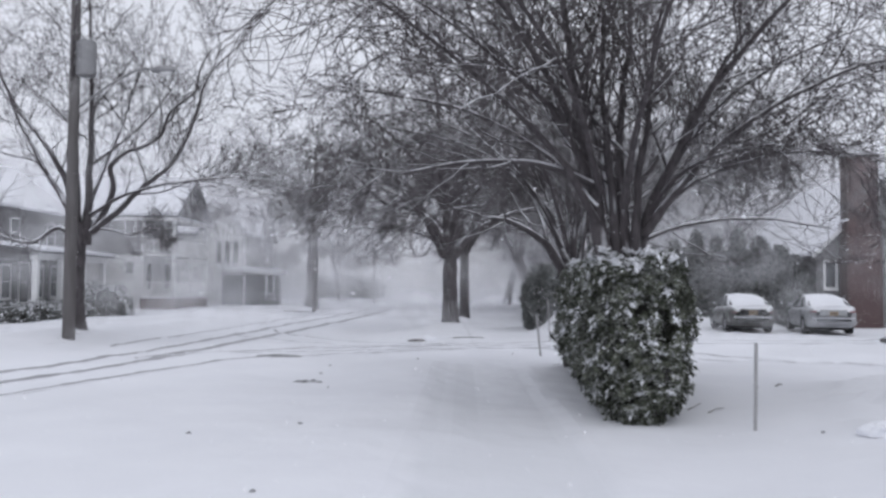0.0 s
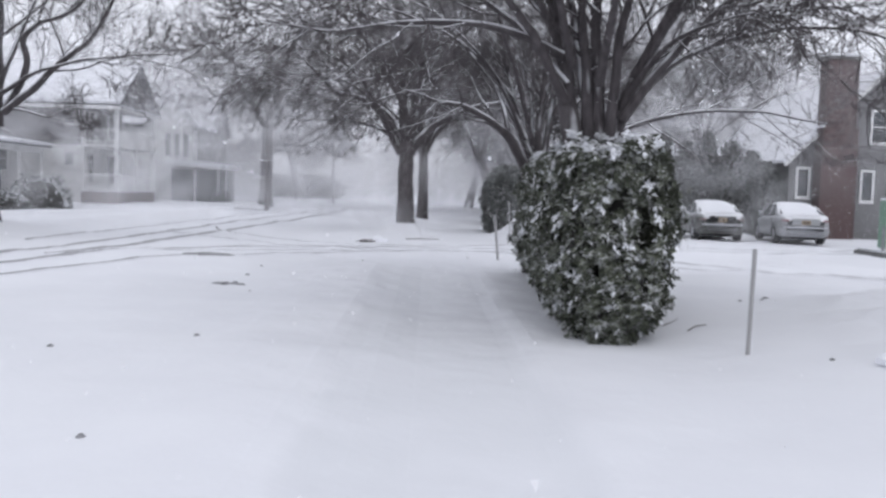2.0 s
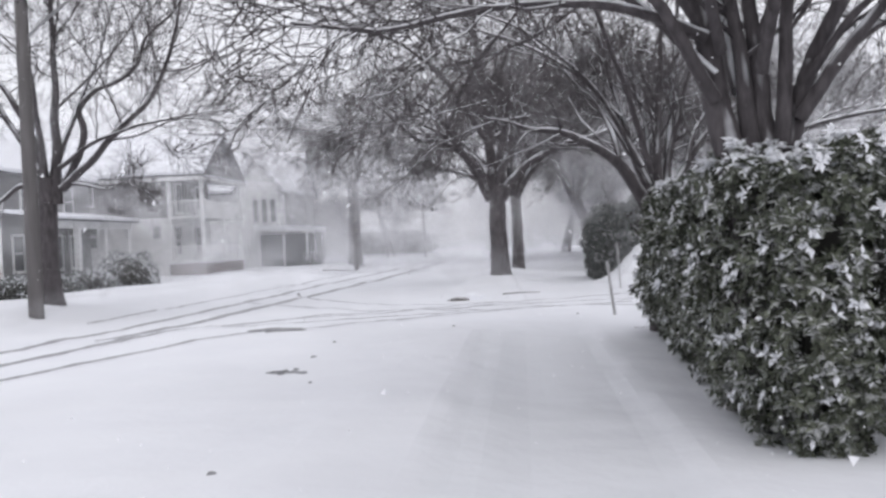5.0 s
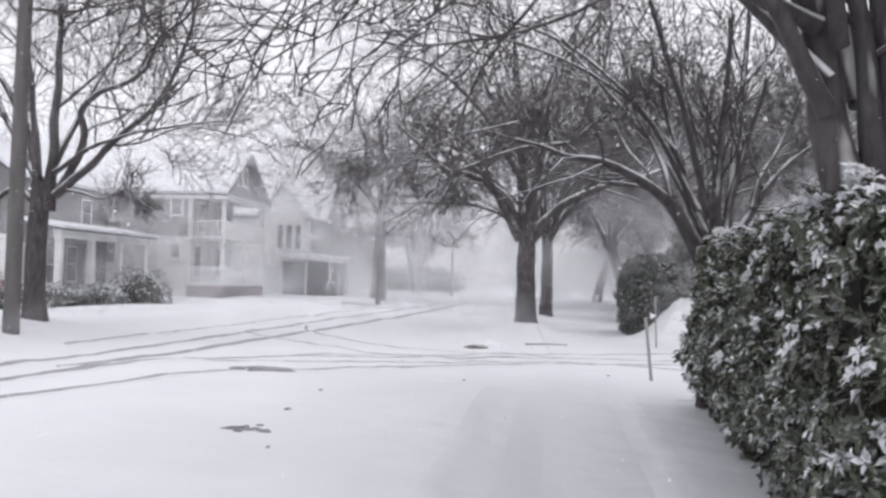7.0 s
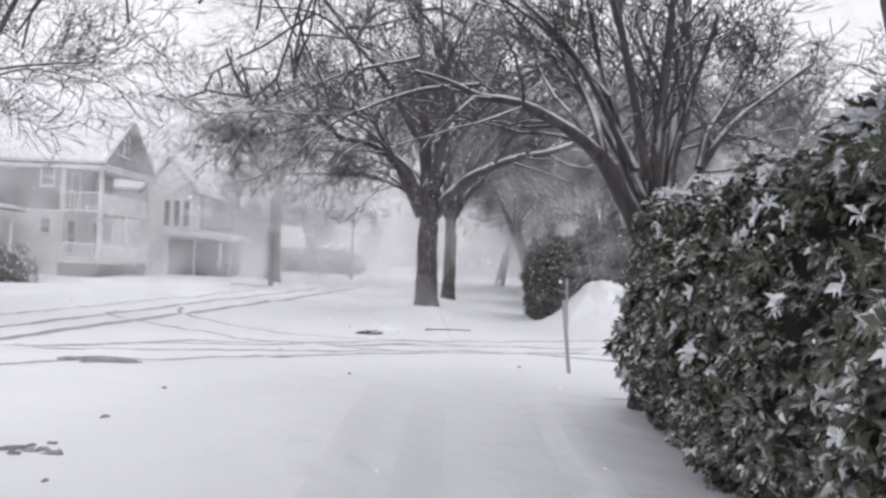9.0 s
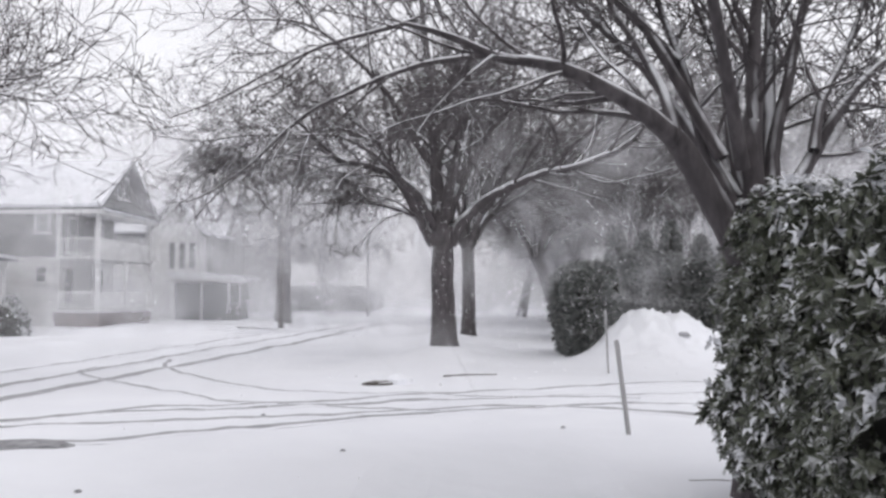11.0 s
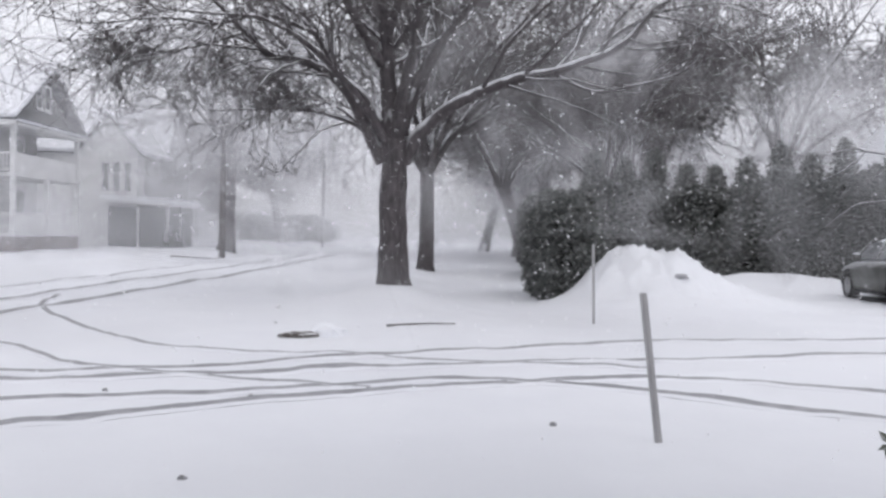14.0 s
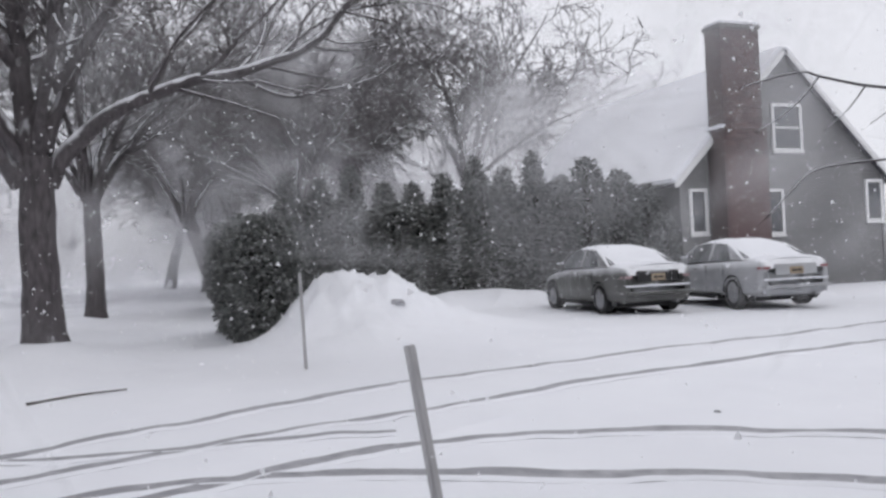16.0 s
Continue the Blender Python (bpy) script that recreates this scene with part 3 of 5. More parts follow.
        (((-0.15, -0.1, 2.5), (-0.6, -0.8, 3.8), (-1.2, -1.6, 5.1), (-2.0, -2.3, 6.3)), 0.055, 0.012),
        (((0.1, 0.1, 2.3), (0.4, 0.8, 4.0), (0.7, 1.5, 6.0), (1.2, 2.2, 7.6)), 0.065, 0.014),
        (((-0.5, 0.3, 3.4), (-1.3, 0.6, 4.3), (-2.6, 0.9, 5.0), (-4.4, 1.2, 5.4)), 0.04, 0.01),
    ]
    tree((2.55, 16.6), ((0, 0, 0), (0.0, 0, 1.0), (0.0, 0.0, 2.1)), 0.2, limbs, "bare tree with steep stems and snow-lined branches behind a hedge", 22, kids=(12, 7, 3), thin=0.006)
    limbs = [
        (((-0.09, 0.0, 2.51), (-0.14, 0.08, 3.63), (-0.16, 0.16, 4.53), (-0.3, 0.24, 5.88), (-0.45, 0.32, 7.58), (-0.72, 0.4, 9.84)), 0.235, 0.05),
        (((-0.23, 0.0, 2.51), (-0.62, -0.06, 3.21), (-1.01, -0.12, 3.89), (-1.45, -0.19, 4.3), (-1.99, -0.25, 4.46), (-2.52, -0.31, 4.52), (-2.95, -0.38, 4.91), (-3.32, -0.44, 5.37), (-3.89, -0.5, 5.82)), 0.165, 0.025),
        (((-0.18, 0.0, 3.06), (-0.64, 0.1, 3.79), (-1.22, 0.2, 4.29), (-1.64, 0.3, 5.03), (-2.34, 0.4, 5.66), (-3.16, 0.5, 6.0), (-4.09, 0.6, 6.12)), 0.1, 0.02),
        (((0.13, 0.0, 2.51), (0.43, -0.03, 3.01), (0.87, -0.06, 3.46), (1.41, -0.09, 3.8), (2.18, -0.12, 4.08), (2.94, -0.15, 4.31), (3.7, -0.18, 4.54), (4.34, -0.21, 4.93), (4.87, -0.24, 5.43), (5.4, -0.27, 5.87), (6.03, -0.3, 6.63)), 0.165, 0.04),
        (((2.96, 0.0, 4.34), (3.83, -0.15, 3.95), (4.56, -0.3, 4.05), (5.39, -0.45, 4.26), (5.77, -0.6, 4.61)), 0.04, 0.012),
        (((0.02, 0.0, 2.95), (0.3, 0.1, 3.75), (0.62, 0.2, 4.44), (1.06, 0.3, 5.25), (1.39, 0.4, 5.96), (1.93, 0.5, 7.36)), 0.125, 0.025),
        (((-0.04, 0.0, 3.4), (0.24, -0.2, 4.47), (0.4, -0.4, 5.29), (0.54, -0.6, 6.31), (0.78, -0.8, 7.72)), 0.09, 0.02),
        (((-0.4, 0.0, 2.92), (-1.1, -0.3, 3.5), (-1.7, -0.6, 3.61), (-2.18, -0.9, 3.4)), 0.035, 0.01),
        (((-1.54, 0.0, 4.97), (-2.56, -0.16, 5.29), (-3.5, -0.32, 5.07), (-4.53, -0.48, 5.12), (-5.64, -0.64, 4.95), (-6.73, -0.8, 5.05)), 0.05, 0.012),
        (((-3.01, 0.0, 4.97), (-3.85, -0.2, 4.66), (-4.66, -0.4, 4.44), (-5.44, -0.6, 4.25)), 0.035, 0.01),
        (((4.93, 0.0, 5.49), (5.78, -0.17, 5.25), (6.62, -0.33, 4.68), (7.22, -0.5, 4.02)), 0.03, 0.01, 14),
        (((3.73, 0.0, 4.58), (4.53, 0.18, 5.3), (5.47, 0.35, 5.7), (6.77, 0.52, 5.88), (8.01, 0.7, 5.49)), 0.04, 0.01, 14),
        (((-0.2, -0.1, 2.9), (-0.9, -0.8, 3.9), (-2.0, -1.9, 4.7), (-3.5, -3.2, 4.6)), 0.1, 0.014),
        (((0.0, -0.2, 3.0), (0.3, -1.2, 4.3), (0.5, -2.6, 5.2), (0.8, -4.2, 5.2)), 0.1, 0.014),
        (((0.1, 0.2, 3.0), (0.4, 1.3, 4.5), (0.6, 2.8, 6.0), (1.0, 4.4, 6.8)), 0.11, 0.014),
        (((0.3, -0.1, 4.0), (1.4, -0.9, 5.4), (3.0, -1.8, 6.4), (5.0, -2.4, 6.6)), 0.09, 0.014),
        (((-0.3, 0.1, 4.4), (-1.6, -0.5, 6.4), (-3.2, -1.0, 7.6), (-5.2, -1.4, 7.6)), 0.1, 0.014),
        (((-0.2, 0.0, 5.0), (0.6, -0.8, 7.2), (1.6, -1.6, 9.0)), 0.09, 0.014),
        (((-0.15, 0.05, 2.5), (-0.9, 0.5, 3.3), (-2.4, 1.3, 3.7), (-4.2, 2.0, 3.7)), 0.09, 0.014),
    ]
    tree((-0.24, 30.8), ((0, 0, 0), (-0.04, 0, 1.2), (-0.04, 0, 2.3), (0.0, 0, 2.95)), 0.29, limbs, "large bare maple, stout trunk and wide snow-lined limbs, on verge", 23, kids=(16, 7, 3), thin=0.0095)
    tree((0.26, 41.2), ((0, 0, 0), (0.02, 0, 1.5), (0.0, 0, 3.6)), 0.25, fan(random.Random(3), 9, 3.5, 5.5, 6.5, 0.14), "bare street tree with a straight trunk, dusted with snow", 24, kids=(13, 8, 5), thin=0.013)
    limbs = [
        (((0.1, 0.0, 2.46), (-0.5, -0.08, 3.03), (-1.24, -0.16, 2.61), (-2.01, -0.24, 2.72), (-2.81, -0.32, 3.21), (-3.44, -0.4, 3.63)), 0.09, 0.015),
        (((0.1, 0.0, 2.53), (-0.33, 0.08, 4.05), (-0.94, 0.16, 5.27), (-1.87, 0.24, 6.34), (-2.68, 0.32, 7.75), (-3.32, 0.4, 9.18)), 0.12, 0.02),
        (((0.23, 0.0, 2.54), (0.25, 0.06, 4.07), (0.21, 0.12, 5.45), (0.18, 0.18, 6.84), (0.15, 0.24, 8.71), (-0.11, 0.3, 10.58)), 0.15, 0.025),
        (((0.43, 0.0, 2.96), (0.95, 0.06, 4.1), (0.83, 0.11, 4.8), (1.2, 0.17, 5.26), (1.74, 0.22, 5.46), (2.29, 0.28, 5.85), (2.51, 0.33, 6.51), (3.19, 0.39, 7.11), (3.36, 0.44, 7.9), (3.72, 0.5, 8.57)), 0.1, 0.018),
        (((0.37, 0.0, 2.9), (1.31, -0.06, 3.68), (1.89, -0.11, 4.21), (2.65, -0.17, 4.83), (3.09, -0.23, 5.45), (3.48, -0.29, 6.39), (3.74, -0.34, 7.19), (4.25, -0.4, 7.93)), 0.11, 0.018),
        (((0.55, -0.0, 3.02), (1.11, -0.15, 2.95), (1.66, -0.3, 2.82), (2.21, -0.45, 2.99), (2.69, -0.6, 2.92)), 0.04, 0.012),
        (((1.66, 0.0, 4.03), (2.53, -0.33, 4.06), (3.74, -0.67, 4.33), (5.29, -1.0, 4.05)), 0.035, 0.01),
        (((-0.1, 0.1, 3.2), (-1.0, 0.4, 4.4), (-2.2, 0.8, 6.2), (-3.2, 1.0, 8.4)), 0.11, 0.018),
        (((0.0, -0.1, 3.2), (0.3, -0.9, 5.0), (0.5, -1.8, 7.2), (0.9, -2.4, 9.0)), 0.1, 0.018),
        (((0.0, 0.2, 3.2), (0.2, 1.2, 5.0), (0.4, 2.4, 7.0), (0.6, 3.2, 9.0)), 0.1, 0.018),
        (((0.3, 0.0, 3.4), (1.6, -0.4, 4.0), (3.4, -0.9, 4.3), (5.2, -1.2, 4.4)), 0.07, 0.012),
    ]
    tree((-11.0, 23.5), ((0, 0, 0), (-0.05, 0, 1.5), (0.02, 0, 3.2)), 0.24, limbs, "bare spreading tree beside a utility pole across the road", 25, kids=(12, 8, 4), lift=(0.06, 0.03, 0.0), thin=0.008)
    far = tree((-10.6, 60.0), ((0, 0, 0), (0.05, 0, 3), (0.1, 0, 5.9)), 0.44, [
        (((0, 0, 5.4), (-0.9, 0, 7.2), (-2.4, 0, 9.4), (-4.0, 0.5, 12.5)), 0.3, 0.03),
        (((0.1, 0, 5.4), (0.6, 0.2, 7.8), (1.6, 0.4, 10.5), (2.6, 0.6, 13.5)), 0.28, 0.03),
        (((0.1, 0, 5.6), (1.2, -0.6, 7.6), (3.2, -1.4, 9.4), (5.2, -2.0, 10.6)), 0.18, 0.02),
        (((0, 0.1, 5.6), (-0.3, 1.0, 8.4), (-0.8, 2.2, 11.6)), 0.2, 0.02),
        (((-0.2, 0, 6.0), (-2.0, -1.0, 8.0), (-4.4, -1.8, 9.2)), 0.15, 0.02)], "tall bare tree with a thick forked trunk in blowing snow", 26, kids=(12, 9, 4), thin=0.018)
    lean = tree((4.9, 55.0), ((0, 0, 0), (-0.5, -0.2, 1.8), (-1.2, -0.4, 3.8)), 0.34, [((Vector((-1.2, -0.4, 0)) + Vector(k[0]), Vector((-1.2, -0.4, 0)) + Vector(k[1]), Vector((-1.2, -0.4, 0)) + Vector(k[2]), Vector((-1.2, -0.4, 0)) + Vector(k[3])), a, b) for k, a, b in fan(random.Random(5), 8, 3.7, 6.0, 6.5, 0.16)], "leaning bare tree beside the walk, pale in blowing snow", 27, kids=(12, 8, 3), thin=0.02)
    for x, y, turn, s in ((5.6, 66, 80, 1.05), (4.2, 79, 200, 1.1), (9.5, 60, 140, 1.1), (13.5, 60, 20, 1.4), (19.5, 59, 250, 1.5), (-11.5, 82, 300, 1.0), (8.2, 73, 45, 1.2), (6.8, 50.5, 110, 0.95), (7.2, 58, 10, 1.1)):
        c = copy_thing(lean, pose(x, y, height(x, y) - 0.1, 0, 0, turn) @ Matrix.Scale(s, 4))
        tagged(c, "bare far tree, pale behind blowing snow")


build_trees()


# ---- hedges and shrubs ----
def leaf_shell(surface, count, size, material, parent, r, snow_share=0.0, name="foliage", whorl=1):
    """Bent leaves scattered on and just under a surface; surface(r) gives a point and a normal. Patches of them carry snow."""
    verts, faces, sv, sf = [], [], [], []
    for i in range(count):
        if i % whorl == 0:
            root, nrm = surface(r)
            if whorl > 1:
                while noise.noise(root * 5.2) + 0.5 * noise.noise(root * 11.0) < -0.14 and r.random() < 0.88:
                    root, nrm = surface(r)
                root = root - nrm * r.random() ** 2 * 0.16 + nrm * max(0, r.gauss(0, 0.05))
            stalk = (nrm + Vector((r.gauss(0, 0.35), r.gauss(0, 0.35), r.gauss(0.35, 0.35)))).normalized()
            side = stalk.cross(Vector((r.gauss(0, 1), r.gauss(0, 1), r.gauss(0, 1)))).normalized()
            fore = stalk.cross(side)
        p = root.copy()
        patch = noise.noise(p * 7.5) + 0.8 * noise.noise(p * 17.0)
        snowy = snow_share > 0 and patch + 0.4 * nrm.z + r.gauss(0, 0.12) > 0.62 - 2.2 * snow_share
        if whorl == 1:
            p = p - nrm * r.random() ** 2 * 0.2 + nrm * max(0, r.gauss(0, 0.06))
        d = (nrm * r.uniform(0.1, 1.0) + Vector((r.gauss(0, 0.7), r.gauss(0, 0.7), r.gauss(-0.15, 0.6)))).normalized()
        s = d.cross(Vector((r.gauss(0, 1), r.gauss(0, 1), r.gauss(0, 1)))).normalized()
        if whorl > 1:
            a = 6.283 * (i % whorl + r.uniform(-0.3, 0.3)) / whorl
            d = (side * math.cos(a) + fore * math.sin(a) + stalk * r.uniform(0.1, 0.8) - Vector((0, 0, r.uniform(0.0, 0.45)))).normalized()
            s = (d.cross(stalk) + Vector((r.gauss(0, 0.35), r.gauss(0, 0.35), r.gauss(0, 0.35)))).normalized()
        up = d.cross(s)
        if up.z < 0:
            up = -up
        ln = size * r.uniform(0.6, 1.35)
        w = ln * (r.uniform(0.17, 0.3) if whorl > 1 else r.uniform(0.2, 0.4))
        v, f = (sv, sf) if snowy else (verts, faces)
        lift = Vector((0, 0, 0.012)) + nrm * 0.02 if snowy else Vector((0, 0, 0))
        fat = 0.3 * ln if snowy else 0.0
        q = len(v)
        p = p + lift
        v += [p, p + d * ln * 0.5 + s * w + up * w * 0.35, p + d * ln - up * ln * 0.12, p + d * ln * 0.5 - s * w + up * w * 0.35, p + d * ln * 0.5 + up * fat]
        f += [(q, q + 1, q + 4), (q + 1, q + 2, q + 4), (q + 2, q + 3, q + 4), (q + 3, q, q + 4)]
    tagged(obj(name, verts, faces, material, parent), kind="stuff")
    if sv:
        tagged(obj("lodged_snow", sv, sf, CLUMP, parent, "wet snow lodged among the leaves"), kind="stuff")


def hedge_surface(x0, x1, y0, y1, top, under=0.3, skew=0.0, ends=0.34):
    """An upright hedge with a pinched foot, bulging sides and a lumpy top."""
    def sample(r):
        lx, ly = x1 - x0, y1 - y0
        area = (lx * top, lx * top, ly * top, ly * top, lx * ly)
        k = r.choices(range(5), area)[0]
        u, z = r.random(), 0.03 + r.random() * (top - 0.03)
        if k < 2:
            x, y, n = x0 + u * lx, (y0, y1)[k], Vector((0, (-1, 1)[k], 0.1))
        elif k < 4:
            x, y, n = (x0, x1)[k - 2], y0 + u * ly, Vector(((-1, 1)[k - 2], 0, 0.1))
        else:
            x, y, z, n = x0 + u * lx, y0 + r.random() * ly, top, Vector((0, 0, 1))
        cx, cy = (x0 + x1) / 2, (y0 + y1) / 2
        foot = 1 - under * (1 - smoothstep(0.0, 0.75, z)) - 0.22 * smoothstep(top - 0.6, top, z)
        end = max(0.0, 1 - min(y - y0, y1 - y) / 0.8)
        foot *= 1 - ends * end ** 2.2
        x = cx + (x - cx) * foot
        if ly > 0:
            edge = under * 0.6 * (1 - smoothstep(0.0, 0.8, z))
            y += edge * (1 if y < y0 + 0.5 else -1 if y > y1 - 0.5 else 0)
        p = Vector((x, y, z))
        p += n.normalized() * (0.14 * noise.noise(p * 1.1) + 0.1 * noise.noise(p * 3.1) + 0.15 * noise.noise(p * 6.7))
        p.z += (0.12 * noise.noise((x * 1.2, y * 1.2, 7)) if z > top - 0.4 else 0) - 0.1 * smoothstep(0.5, 1, abs(x - cx) / (lx / 2)) * smoothstep(top - 0.25, top, z)
        p.z = max(0.03, p.z)
        p.x += skew * (p.y - y0)
        return p, n.normalized()
    return sample


def hedge(x0, x1, y0, y1, top, count, size, label, seed, snow_share=0.09, under=0.3, material=None, name="hedge", skew=0.0, whorl=1, ends=0.34):
    r = random.Random(seed)
    z0 = min(height(x, y) for x in (x0, x1) for y in (y0, y1, (y0 + y1) / 2)) - 0.02
    base = thing(name, (0, 0, z0), label, "hedge")
    # Added dark block: stops the view through, painted as shaded depth behind the leaves.
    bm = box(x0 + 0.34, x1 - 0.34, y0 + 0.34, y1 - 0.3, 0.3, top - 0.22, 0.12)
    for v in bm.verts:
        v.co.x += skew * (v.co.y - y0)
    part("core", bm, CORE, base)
    leaf_shell(hedge_surface(x0, x1, y0, y1, top, under, skew, ends), count, size, material or LEAF, base, r, snow_share, whorl=whorl)
    verts, faces = [], []
    for _ in range(int((y1 - y0) * 6)):
        x, y = r.uniform(x0 + 0.45, x1 - 0.45), r.uniform(y0 + 0.3, y1 - 0.3)
        p = Vector((x + skew * (y - y0), y, -0.05))
        q = p + Vector((r.gauss(0, 0.2), r.gauss(0, 0.2), 0.75))
        tube([p, p.lerp(q, 0.5) + Vector((r.gauss(0, 0.03), 0, 0)), q], [0.022, 0.018, 0.012], 5, verts, faces)
    tagged(obj("stemwork", verts, faces, BARK, base), kind="stuff")
    return base


hedge(1.81, 3.03, 9.0, 17.0, 2.03, 115000, 0.068, "clipped evergreen hedge with glossy dark leaves and lodged snow", 41, 0.006, under=0.42, skew=0.055, whorl=7)
hedge(2.74, 3.85, 31.1, 34.6, 1.98, 26000, 0.1, "dark evergreen hedge beside a ploughed snow heap", 42, 0.0, under=0.3, material=CEDAR, ends=0.1)
hedge(3.6, 5.6, 38.5, 46.0, 2.6, 8000, 0.15, "tall dark evergreen hedge beyond the snow heap", 43, 0.0, material=CEDAR)
hedge(-23.0, -9.0, 97.0, 99.5, 2.6, 4500, 0.3, "far hedge, pale in blowing snow", 59, 0.0, material=CEDAR, name="far_hedge")


def arborvitae(at, tall, wide, seed):
    r = random.Random(seed)
    base = thing("arborvitae", (at[0], at[1], height(*at) - 0.05), "dark pointed arborvitae in a snowy screen row", "tree", "arborvitae row")

    def surf(r):
        while True:
            t = r.random() ** 1.25
            w = wide * 0.5 * (1 - t) ** 0.4 * (0.75 + 0.25 * smoothstep(0, 0.12, t))
            if r.random() * wide * 0.5 < w + 0.1:
                break
        a = r.random() * 2 * math.pi
        p = Vector((w * math.cos(a), w * math.sin(a), t * tall + 0.05))
        k = 1 + 0.3 * noise.noise(Vector((p.x * 2.2, p.y * 2.2, p.z * 1.3 + seed)))
        return Vector((p.x * k, p.y * k, p.z)), Vector((math.cos(a), math.sin(a), 0.45)).normalized()
    leaf_shell(surf, 6500, 0.115, CEDAR, base, r, 0.0)
    # Added dark cone, coloured as the shade between the sprays.
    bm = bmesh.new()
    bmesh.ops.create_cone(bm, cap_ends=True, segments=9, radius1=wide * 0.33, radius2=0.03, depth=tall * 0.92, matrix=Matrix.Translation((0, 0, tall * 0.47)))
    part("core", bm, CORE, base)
    return base


kinds = [arborvitae((5.9, 43.0), 4.2, 1.25, 3), arborvitae((6.9, 42.9), 4.0, 1.3, 4), arborvitae((7.9, 42.8), 4.4, 1.2, 5)]
for k in range(3, 10):
    x = 5.9 + 1.0 * k
    y = 43.0 - 0.1 * k + rng.uniform(-0.25, 0.25)
    copy_thing(kinds[rng.randrange(3)], pose(x, y, height(x, y) - 0.05, 0, 0, rng.uniform(0, 360)) @ Matrix.Diagonal((1.0, 1.0, rng.uniform(0.9, 1.08), 1)))
# a lower, bushier row closes the lot in front of the tall one
for k in range(15):
    x = 5.2 + 0.6 * k
    y = 39.9 - 0.09 * k + rng.uniform(-0.3, 0.3)
    c = copy_thing(kinds[rng.randrange(3)], pose(x, y, height(x, y) - 0.05, 0, 0, rng.uniform(0, 360)) @ Matrix.Diagonal((1.4, 1.4, rng.uniform(0.66, 0.8), 1)))
    tagged(c, "low bushy arborvitae in a dark screen along the lot", group="bushy arborvitae screen")
for x, y, w, s in ((13.6, 38.0, 1.25, 0.98), (14.3, 37.4, 1.2, 0.88), (12.9, 38.7, 1.25, 0.84), (14.75, 36.7, 1.05, 0.78), (14.9, 36.1, 0.8, 0.6)):
    copy_thing(kinds[1], pose(x, y, height(x, y) - 0.05, 0, 0, x * 90) @ Matrix.Diagonal((w, w, s, 1)))


def shrub(at, rad, tall, material, label, seed, count=1500, size=0.12, name="shrub"):
    r = random.Random(seed)
    base = thing(name, (at[0], at[1], height(*at) - 0.03), label, "shrub")

    def surf(r):
        a, t = r.random() * 2 * math.pi, r.random()
        n = Vector((math.cos(a) * math.sqrt(1 - t * t), math.sin(a) * math.sqrt(1 - t * t), t))
        p = Vector((n.x * rad[0], n.y * rad[1], n.z * tall))
        return p * (1 + 0.22 * noise.noise(p * 1.6 + Vector((seed, 0, 0)))), n
    leaf_shell(surf, count, size, material, base, r, 0.03)
    # Added dark blob in the middle; its colour stands in for inner shade.
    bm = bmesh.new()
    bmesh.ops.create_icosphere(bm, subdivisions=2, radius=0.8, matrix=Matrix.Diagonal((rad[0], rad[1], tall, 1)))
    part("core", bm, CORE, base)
    return base


# ---- houses ----
def clapboards(width, z0, z1, material, parent, step=0.14, name="wall"):
    """A wall of lapped boards in the plane y = 0; width(z) gives its left and right end at that height."""
    verts, faces = [], []
    z = z0
    while z < z1 - 0.01:
        zt = min(z + step, z1)
        for h, y in ((z, -0.022), (zt, -0.004)):
            a, b = width(h)
            verts += [(a, y, h), (b, y, h)]
        z = zt
    faces = [(2 * i, 2 * i + 1, 2 * i + 3, 2 * i + 2) for i in range(len(verts) // 2 - 1)]
    return obj(name, verts, faces, material, parent)


def window(x, z, w, h, parent, m=Matrix(), sashes=2, glass=None):
    """A cased sash window on the plane y = 0 of m: casing, sill, pane and meeting rail."""
    t = 0.09
    bm = bmesh.new()
    for a in ((x - w / 2 - t, x - w / 2, z - t, z + h + t), (x + w / 2, x + w / 2 + t, z - t, z + h + t), (x - w / 2, x + w / 2, z + h, z + h + t), (x - w / 2, x + w / 2, z - t, z)):
        box(a[0], a[1], -0.075, 0.02, a[2], a[3], 0.0, bm)
    bm.transform(m)
    f = part("window", bm, TRIM, parent)
    bm = box(x - w / 2, x + w / 2, -0.04, -0.028, z, z + h)
    bm.transform(m)
    part("pane", bm, glass or PANE, f, "dark window pane")
    bm = box(x - w / 2 - t - 0.03, x + w / 2 + t + 0.03, -0.12, 0.02, z - t - 0.05, z - t, 0.01)
    bm.transform(m)
    part("sill", bm, TRIM, f)
    if sashes > 1:
        bm = box(x - w / 2, x + w / 2, -0.055, -0.02, z + h / 2 - 0.025, z + h / 2 + 0.025)
        bm.transform(m)
        part("meeting_rail", bm, TRIM, f)
    return f


def slope(p, name, material, parent, thick, label=""):
    """A slab over the four corners p, of that thickness upward."""
    q = [Vector(v) for v in p]
    n = (q[1] - q[0]).cross(q[3] - q[0]).normalized()
    if n.z < 0:
        n = -n
    bm = bmesh.new()
    vs = [bm.verts.new(v) for v in q] + [bm.verts.new(v + n * thick) for v in q]
    for f in ((0, 1, 2, 3), (4, 5, 6, 7), (0, 1, 5, 4), (1, 2, 6, 5), (2, 3, 7, 6), (3, 0, 4, 7)):
        bm.faces.new([vs[i] for i in f])
    if thick > 0.1:
        bmesh.ops.bevel(bm, geom=bm.edges[:], offset=0.05, segments=2, affect="EDGES")
    return part(name, bm, material, parent, label)


